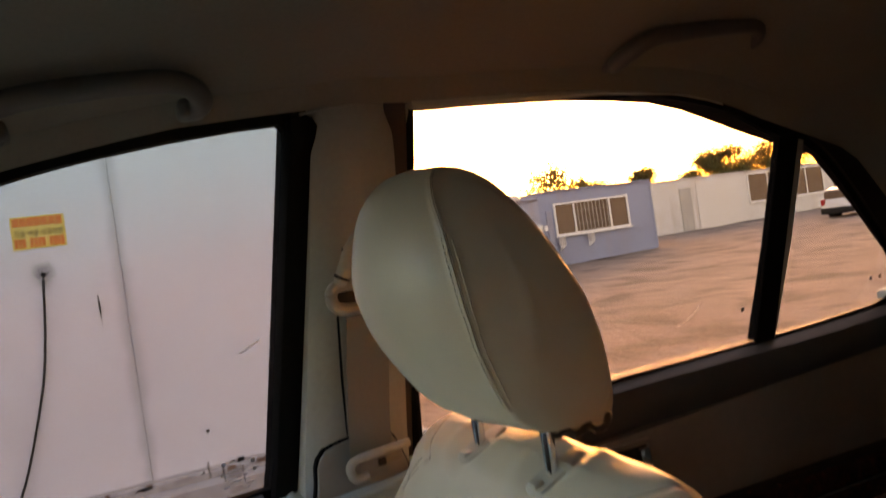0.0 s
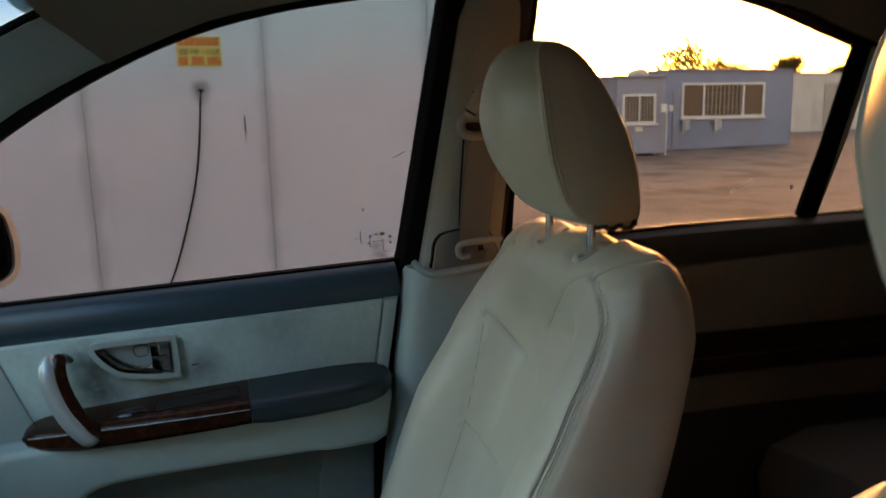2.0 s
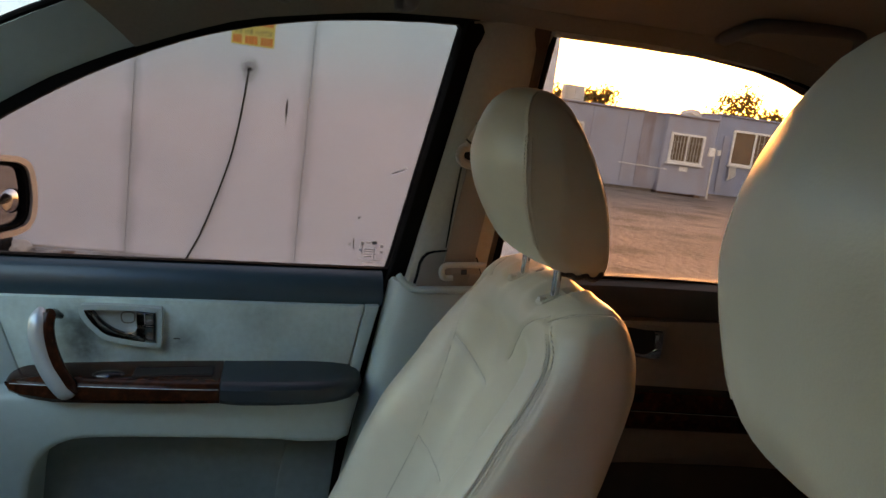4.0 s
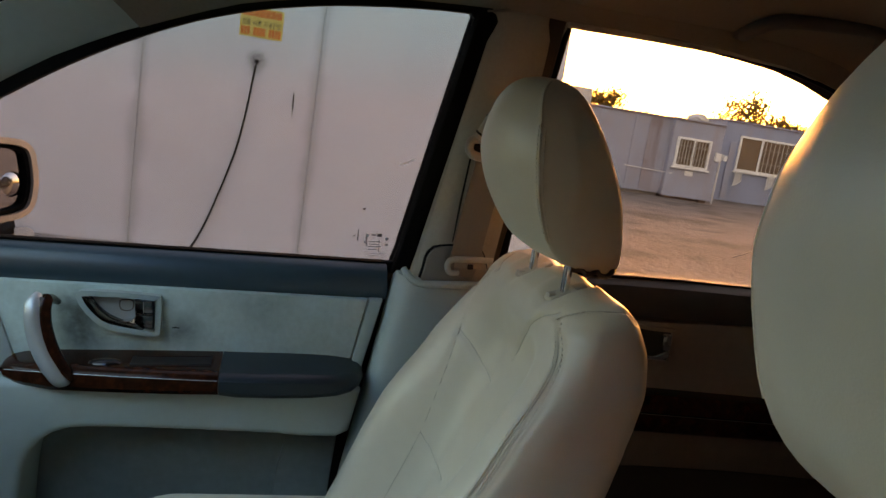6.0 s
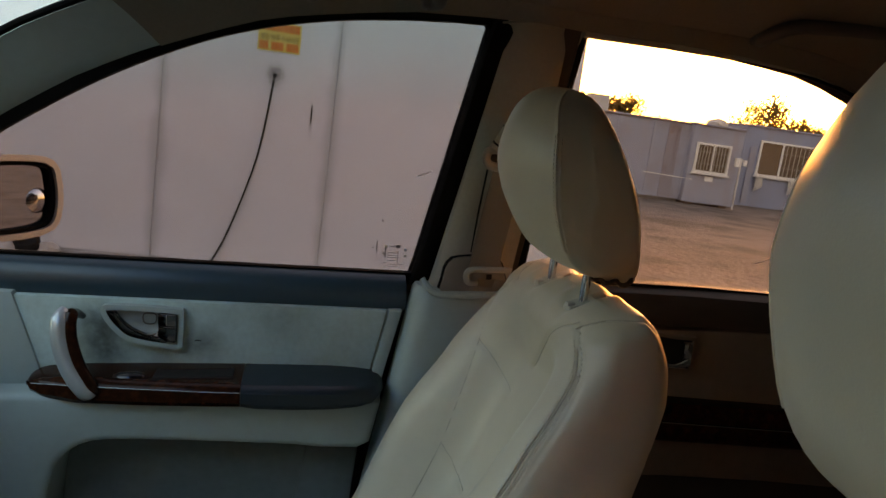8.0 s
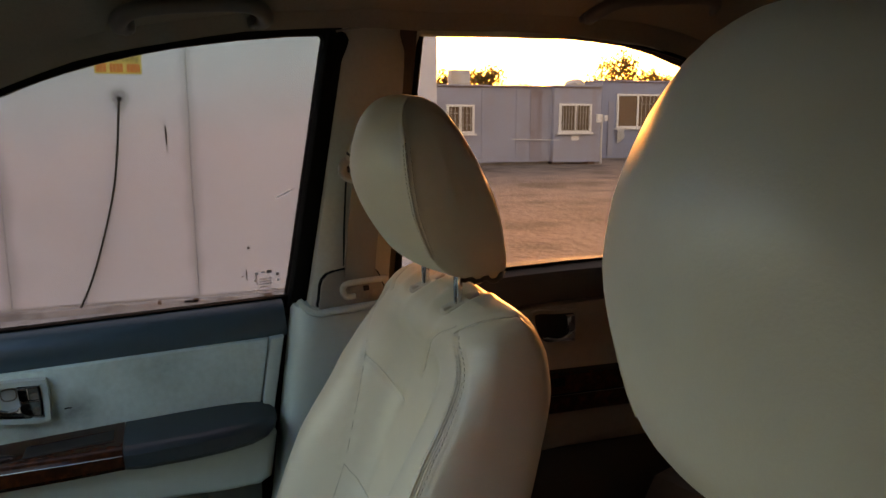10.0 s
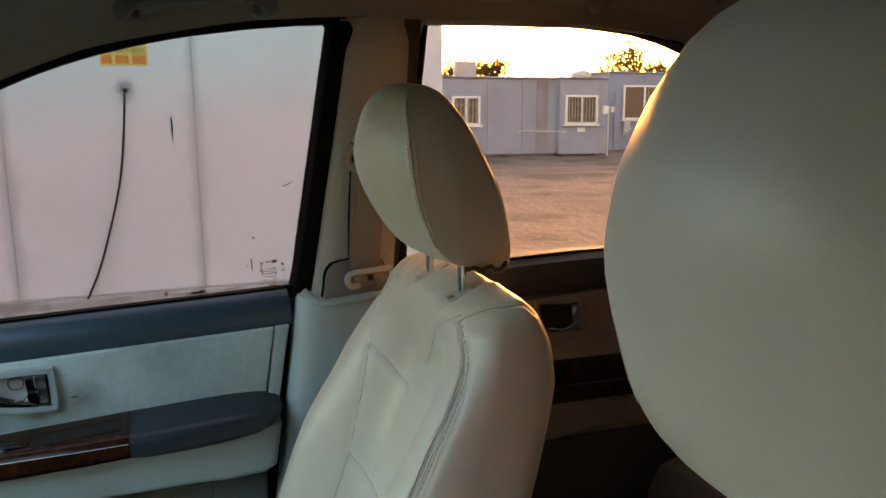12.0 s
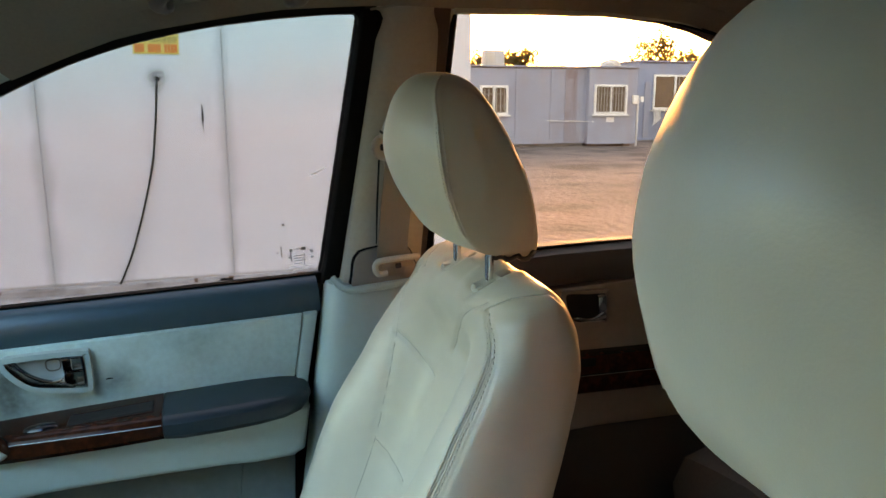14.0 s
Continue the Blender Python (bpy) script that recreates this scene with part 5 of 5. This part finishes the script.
def back_point(v, z):
    """The front of the backrest: v from -1 to 1 across it, with raised bolsters at both sides."""
    a = abs(v)
    top = smooth01((1.215 - z) / 0.13)
    lift = 0.078 * top + 0.022 * smooth01((1.10 - z) / 0.12)
    round_in = max(0.0, a - 0.77) / 0.13
    turn = min(1.0, max(0.0, a - 0.90) / 0.10)
    bump = smooth01((a - 0.30) / 0.46) - 0.075 * min(round_in, 1.3) ** 2 - 0.82 * (1 - math.sqrt(1 - turn * turn))
    dip = 0.0012 * noise.noise((v * 3.2, z * 13, 0.5)) + 0.0007 * noise.noise((v * 9, z * 34, 2.0))
    edge = min(1.0, max(0.0, a - 0.72) / 0.28)
    dip += min(0.036, 0.42 * (back_rear(z) - back_front(z))) * (1 - top) * (1 - math.sqrt(1 - edge * edge))
    return Vector((back_front(z) + 0.036 * top - lift * bump + dip + 0.010 * (1 - a * a) * smooth01((1.2 - z) / 0.1), SEAT_Y + v * back_half(z), z))


def seam_v(z):
    return sum(seam_place(z + 0.006 * k) for k in range(-3, 4)) / 7


def seam_place(z):
    return table([(0.55, 0.928), (0.90, 0.926), (1.055, 0.922), (1.0855, 0.918), (1.12, 0.909), (1.157, 0.886), (1.183, 0.857), (1.208, 0.806), (1.220, 0.745), (1.228, 0.67)], z)


def beside_seam(sign, z, d):
    """A point d metres outward of the bolster's seam, along the leather."""
    v = seam_v(z)
    k = (back_point(v + 0.02, z) - back_point(v - 0.02, z)).length / 0.04
    return back_point(sign * (v + d / k), z)


def press(bm, lines):
    """Sinks the leather along seams: each line is points, depth and half width."""
    bmesh.ops.recalc_face_normals(bm, faces=bm.faces)
    bm.normal_update()
    trees = []
    for pts, depth, wide in lines:
        kd = KDTree(len(pts))
        for i, p in enumerate(pts):
            kd.insert(p, i)
        kd.balance()
        trees.append((kd, depth, wide))
    move = []
    for v in bm.verts:
        sink = 0.0
        for kd, depth, wide in trees:
            d = kd.find(v.co)[2]
            if d < 3 * wide:
                sink += depth * math.exp(-(d / wide) ** 2)
        move.append(v.co - v.normal * sink)
    for v, p in zip(bm.verts, move):
        v.co = p


def stitches(pts, step, long, r):
    """A row of short threads along a line of close points."""
    pieces, run = [], 0.0
    for p, q in zip(pts, pts[1:]):
        run += (q - p).length
        if run >= step:
            run = 0.0
            d = (q - p).normalized()
            pieces.append(tube([p - d * long / 2, p, p + d * long / 2], [r * 0.6, r, r * 0.6], 5))
    return merge(*pieces)


def car_seat():
    s = thing("car_seat", (0.0, SEAT_Y, 0.42), "beige leather front car seat with headrest", "car seat", group="front seats")
    # backrest
    half = [0.85 * i / 44 for i in range(44)] + [0.85 + 0.15 * math.sin(math.pi / 2 * i / 38) for i in range(39)]
    vs = [-v for v in half[:0:-1]] + half
    rings = []
    for i in range(210):
        z = 0.55 + (1.240 - 0.55) * (1 - (1 - i / 209) ** 1.5)
        ring = [back_point(v, z) for v in vs]
        xb, h, xs = back_rear(z), back_half(z), ring[0].x
        rear = []
        for j in range(1, 48):
            a = math.pi * j / 48
            c = math.cos(a)
            v = (abs(c) ** 0.42) * (1 if c > 0 else -1)
            rear.append(Vector((xs + (xb - xs) * math.sin(a) ** 0.36, SEAT_Y + v * h, z)))
        rings.append(ring + rear)
    rim = rings[-1]
    for k in [0.95 - 0.06 * i for i in range(15)]:
        rings.append([Vector((0.163 + (p.x - 0.163) * k, SEAT_Y + (p.y - SEAT_Y) * (0.93 + 0.07 * k), 1.240 + 0.0012 * (1 - k))) for p in rim])
    bm = loft(rings)
    upper = [v for v in bm.verts if v.co.z > 1.08]
    for _ in range(14):
        bmesh.ops.smooth_vert(bm, verts=upper, factor=0.5, use_axis_x=True, use_axis_y=True, use_axis_z=True)
    for v in bm.verts:
        v.co = shoulder(v.co)
    skin = BVHTree.FromBMesh(bm)
    seams, lines = {}, []
    for sign in (-1, 1):
        for d in (0.0, 0.0065, 0.0115):
            seams[sign, d] = [skin.find_nearest(shoulder(beside_seam(sign, 0.56 + 0.668 * i / 500, d)))[0] for i in range(501)]
        lines += [(seams[sign, 0.0], 0.0034, 0.0030), (seams[sign, 0.0065], 0.0016, 0.0020), (seams[sign, 0.0115], 0.0012, 0.0035)]
    cuts = [spline(way, 160) for way in (
        [(0.110, 0.585, 1.205), (0.098, 0.561, 1.169), (0.076, 0.537, 1.116), (0.0575, 0.5256, 1.060), (0.040, 0.518, 1.010), (0.0227, 0.5155, 0.956), (0.003, 0.516, 0.912), (-0.035, 0.517, 0.83), (-0.07, 0.518, 0.75)],
        [(0.076, 0.537, 1.116), (0.0905, 0.5158, 1.1005), (0.1047, 0.4949, 1.0784), (0.1098, 0.4649, 1.0588)],
        [(0.0227, 0.5155, 0.956), (0.035, 0.499, 0.940), (0.042, 0.478, 0.922), (0.043, 0.442, 0.916)],
        [(0.1236, 0.2751, 1.2261), (0.117, 0.300, 1.2125), (0.1175, 0.345, 1.180), (0.125, 0.400, 1.137), (0.128, 0.430, 1.110)])]
    cuts = [[skin.find_nearest(p)[0] for p in way] for way in cuts]
    lines += [(way, 0.0026, 0.0034) for way in cuts]
    tops = []
    for sign in (-1, 1):
        tops.append(spline([(x, SEAT_Y + sign * y, z) for x, y, z in ((0.124, 0.125, 1.2265), (0.1346, 0.1413, 1.2348), (0.1565, 0.1573, 1.2385), (0.1776, 0.1737, 1.2405), (0.1913, 0.1775, 1.2377), (0.206, 0.186, 1.230))], 120))
    tops = [[skin.find_nearest(shoulder(p))[0] for p in way] for way in tops]
    lines += [(way, 0.0034, 0.0038) for way in tops]
    press(bm, lines)
    hull = BVHTree.FromBMesh(bm)

    def on_skin(way, out=0.0):
        pts = []
        for p in way:
            q, n = hull.find_nearest(p)[:2]
            pts.append(q + n * out)
        for _ in range(3):
            pts = pts[:1] + [(a + b * 2 + c) / 4 for a, b, c in zip(pts, pts[1:], pts[2:])] + pts[-1:]
        return pts
    back = part("backrest", bm, LEATHER, s, "beige leather backrest with piped seams")
    back.data.set_sharp_from_angle(angle=radians(100))
    for sign in (-1, 1):
        part("seam", tube(on_skin(seams[sign, 0.0][::5], 0.0003), [0.0009 * min(1, (100 - i) / 12) + 0.0001 for i in range(101)], 6), SEAM, back)
        part("piping", tube(on_skin([shoulder(beside_seam(sign, 0.56 + 0.664 * i / 120, -0.0036)) for i in range(113)], -0.0006), 0.0014, 6), LEATHER, back)
        part("piping", tube(on_skin([shoulder(beside_seam(sign, 0.56 + 0.664 * i / 120, 0.0032)) for i in range(113)], -0.0006), 0.0016, 6), LEATHER, back)
        part("stitching", stitches(on_skin(seams[sign, 0.0065], 0.0005), 0.0062, 0.0044, 0.0013), STITCH, back)
        part("stitching", stitches(on_skin([shoulder(beside_seam(sign, 0.56 + 0.660 * i / 500, -0.0062)) for i in range(501)], 0.0001), 0.0062, 0.0038, 0.0007), STITCH, back)
    for way in cuts:
        part("dart_seam", tube(on_skin(way[::4]), 0.0006, 6), SEAM, back)
    for way in tops:
        part("top_seam", tube(on_skin(way[::3]), 0.0010, 6), SEAM, back)
    # cushion
    rings = []
    for i in range(26):
        x = -0.52 + 0.60 * i / 25
        t = i / 25
        top = 0.735 + 0.035 * (1 - t) - 0.07 * smooth01((0.08 - t) / 0.08)
        ring = []
        for j in range(25):
            v = -1 + 2 * j / 24
            a = abs(v)
            up = 0.055 * smooth01((a - 0.5) / 0.3) * (1 - smooth01((a - 0.84) / 0.16)) * smooth01(t / 0.3)
            ring.append((x, SEAT_Y + 0.255 * v, top + up - 0.05 * smooth01((a - 0.86) / 0.14)))
        ring += [(x, SEAT_Y + 0.25, 0.60), (x, SEAT_Y + 0.2, 0.56), (x, SEAT_Y - 0.2, 0.56), (x, SEAT_Y - 0.25, 0.60)]
        rings.append(ring)
    part("cushion", loft(rings), LEATHER, s, "beige leather seat cushion")
    part("seat_base", rbox((-0.42, SEAT_Y - 0.2, 0.42), (0.06, SEAT_Y + 0.2, 0.57), 0.02), DARK, s)
    # headrest
    side = [(0.127, 1.489), (0.126, 1.470), (0.131, 1.43), (0.131, 1.37), (0.137, 1.325), (0.148, 1.281), (0.173, 1.262), (0.212, 1.256), (0.222, 1.276), (0.209, 1.335), (0.185, 1.402), (0.158, 1.462), (0.141, 1.484)]
    mid = [(0.100, 1.495), (0.072, 1.475), (0.056, 1.44), (0.052, 1.398), (0.066, 1.352), (0.104, 1.293), (0.157, 1.263), (0.214, 1.254), (0.224, 1.275), (0.212, 1.335), (0.188, 1.405), (0.162, 1.466), (0.136, 1.493)]
    rings, n = [], 33
    half = [(1.256, 0.070), (1.285, 0.082), (1.31, 0.091), (1.34, 0.100), (1.37, 0.105), (1.41, 0.102), (1.445, 0.090), (1.470, 0.076), (1.487, 0.062), (1.497, 0.046)]

    def head_ring(v):
        a = abs(v)
        turn = min(1.0, max(0.0, a - 0.89) / 0.11)
        f = 0.50 * (min(a, 0.89) / 0.89) ** 2 + 0.50 * (1 - math.sqrt(1 - turn * turn))
        end = 1 - 0.07 * smooth01((a - 0.88) / 0.12) ** 2
        pts = [(m[0] + (q[0] - m[0]) * f, m[1] + (q[1] - m[1]) * f) for m, q in zip(mid, side)]
        cx, cz = 0.151, 1.375
        pts = [(cx + (x - cx) * end, cz + (z - cz) * end) for x, z in pts]
        return [(x + 0.0016 * noise.noise((x * 20, v * 2.5, z * 22)), SEAT_Y + v * table(half, z) + 0.0012 * noise.noise((x * 25, v * 2, z * 18 + 5)), z) for x, z in flat2(pts, 52)]

    vs = [-1 + 2 * i / (n - 1) for i in range(n)]
    vs = sorted([math.copysign(abs(v) ** 0.8, v) for v in vs] + [s * v for s in (-1, 1) for v in (0.86, 0.89, 0.91, 0.925, 0.94, 0.955, 0.97, 0.982, 0.992)])
    shells = [head_ring(v) for v in vs]
    domes = []
    for sign in (-1, 1):
        rim = head_ring(sign)
        domes.append([[(0.151 + (x - 0.151) * k, SEAT_Y + sign * (table(half, 1.375 + (z - 1.375) * k) + out), 1.375 + (z - 1.375) * k) for x, y, z in rim] for k, out in ((0.98, 0.0), (0.95, 0.0001), (0.90, 0.0002), (0.83, 0.0004), (0.75, 0.0006), (0.66, 0.0008), (0.56, 0.001), (0.45, 0.0011), (0.33, 0.0012), (0.2, 0.0012), (0.08, 0.0012))])
    bm = loft(domes[0][::-1] + shells + domes[1])
    bm.verts.ensure_lookup_table()
    sides = [v for i, v in enumerate(bm.verts) if not 17 * 52 <= i < len(bm.verts) - 17 * 52]
    for _ in range(14):
        bmesh.ops.smooth_vert(bm, verts=sides, factor=0.5, use_axis_x=True, use_axis_y=True, use_axis_z=True)
    head = part("headrest", bm, LEATHER, s, "rounded beige leather headrest")
    for sign in (-1, 1):
        r = head_ring(sign * 0.925)
        front = [Vector(p) for p in r[0:19]]
        part("piping", tube([p + Vector((-0.0002, sign * 0.0002, 0)) for p in front], 0.0010, 6), LEATHER, head)
        part("seam", tube([p + Vector((0.0012, sign * 0.0010, 0)) for p in front], 0.0005, 6), SEAM, head)
        if sign < 0:
            for v2 in (0.948, 0.902):
                path = spline([Vector(p) for p in head_ring(sign * v2)[0:19]], 400)
                part("stitching", stitches(path[120:392], 0.0052, 0.0038, 0.0010), STITCH, head)
        y = SEAT_Y + sign * 0.063
        part("post", tube([(0.155, y, 1.18), (0.157, y, 1.24), (0.162, y, 1.31)], 0.0058, 12, up=(1, 0, 0)), CHROME, s, "chrome headrest post")
        g = flat2([(0.135, y - 0.008), (0.142, y - 0.0125), (0.162, y - 0.0125), (0.180, y - 0.009), (0.186, y), (0.180, y + 0.009), (0.162, y + 0.0125), (0.142, y + 0.0125), (0.135, y + 0.008)], 36)
        rings = [[(0.160 + (a - 0.160) * f, y + (b - y) * f, h + 0.32 * (a - 0.16)) for a, b in g] for f, h in ((1.04, 1.207), (1.04, 1.2322), (1.02, 1.2335), (0.97, 1.2345), (0.88, 1.2349))]
        guide = part("post_guide", loft(rings), GUIDE, s, "pale plastic post guide")
        part("release_tab", rbox((0.1345, y - 0.0060, 1.216), (0.145, y + 0.0060, 1.2308), 0.0016, 2), GUIDE, guide)
    hem = spline([(0.160, SEAT_Y - 0.064, 1.264), (0.176, SEAT_Y - 0.071, 1.259), (0.192, SEAT_Y - 0.070, 1.258), (0.206, SEAT_Y - 0.074, 1.256), (0.217, SEAT_Y - 0.068, 1.262), (0.222, SEAT_Y - 0.05, 1.259), (0.222, SEAT_Y + 0.05, 1.259)], 70)
    hem = [p + Vector((0.002, 0.0025, 0.0035)) * noise.noise(p * 170) for p in hem]
    part("zip_flap", tube(hem, [0.0028 + 0.0022 * abs(noise.noise(p * 210 + Vector((3, 1, 7)))) for p in hem], 8), HEM, head, "dark puckered hem of the cover")
    return s


seat = car_seat()
driver = copy_thing(seat, Matrix.Translation(seat.location + Vector((-0.080, -0.740, -0.055))))
CAR_THINGS.append(driver)
# the driver's headrest is drawn out on its posts and tipped back
for child in driver.children:
    if child.name.startswith("headrest"):
        pivot = Matrix.Translation((0.135, SEAT_Y, 1.375))
        child.matrix_basis = Matrix.Translation(child.location + Vector((0.0246, 0.0512, 0.0721))) @ pivot @ Matrix.Rotation(0.246, 4, "Y") @ pivot.inverted()
    elif child.name.startswith("post") and "guide" not in child.name:
        child.scale.z, child.location.z = 1.7, child.location.z - 0.7 * 1.18
    elif child.name.startswith("seat_base"):
        child.location.z += 0.055


def rear_bench():
    b = thing("rear_seat", (1.0, 0, 0.42), "grey rear bench seat in deep shade", "car seat")
    rings = []
    for i in range(15):
        y = -0.64 + 1.28 * i / 14
        k = 0.015 * math.cos(y * 14)
        rings.append([(0.66, y, 0.50), (0.64, y, 0.66), (0.67, y, 0.725 + k), (0.76, y, 0.745 + k), (1.0, y, 0.72 + k), (1.15, y, 0.70), (1.15, y, 0.5)])
    part("cushion", loft(rings), REAR_CLOTH, b, "grey bench cushion")
    rings = []
    for i in range(15):
        y = -0.62 + 1.24 * i / 14
        k = 0.02 * math.cos(y * 14)
        rings.append([(1.12, y, 0.66), (1.10 - k, y, 0.76), (1.17 - k, y, 1.0), (1.24 - k, y, 1.18), (1.28, y, 1.22), (1.36, y, 1.20), (1.30, y, 0.66)])
    part("backrest", loft(rings), REAR_CLOTH, b, "grey bench backrest")
    for y in (-0.36, 0.36):
        part("headrest", rbox((1.27, y - 0.12, 1.22), (1.36, y + 0.12, 1.38), 0.03, 4), REAR_CLOTH, b)


rear_bench()

# tip the whole car
for ob in CAR_THINGS:
    ob.matrix_basis = CAR @ ob.matrix_basis
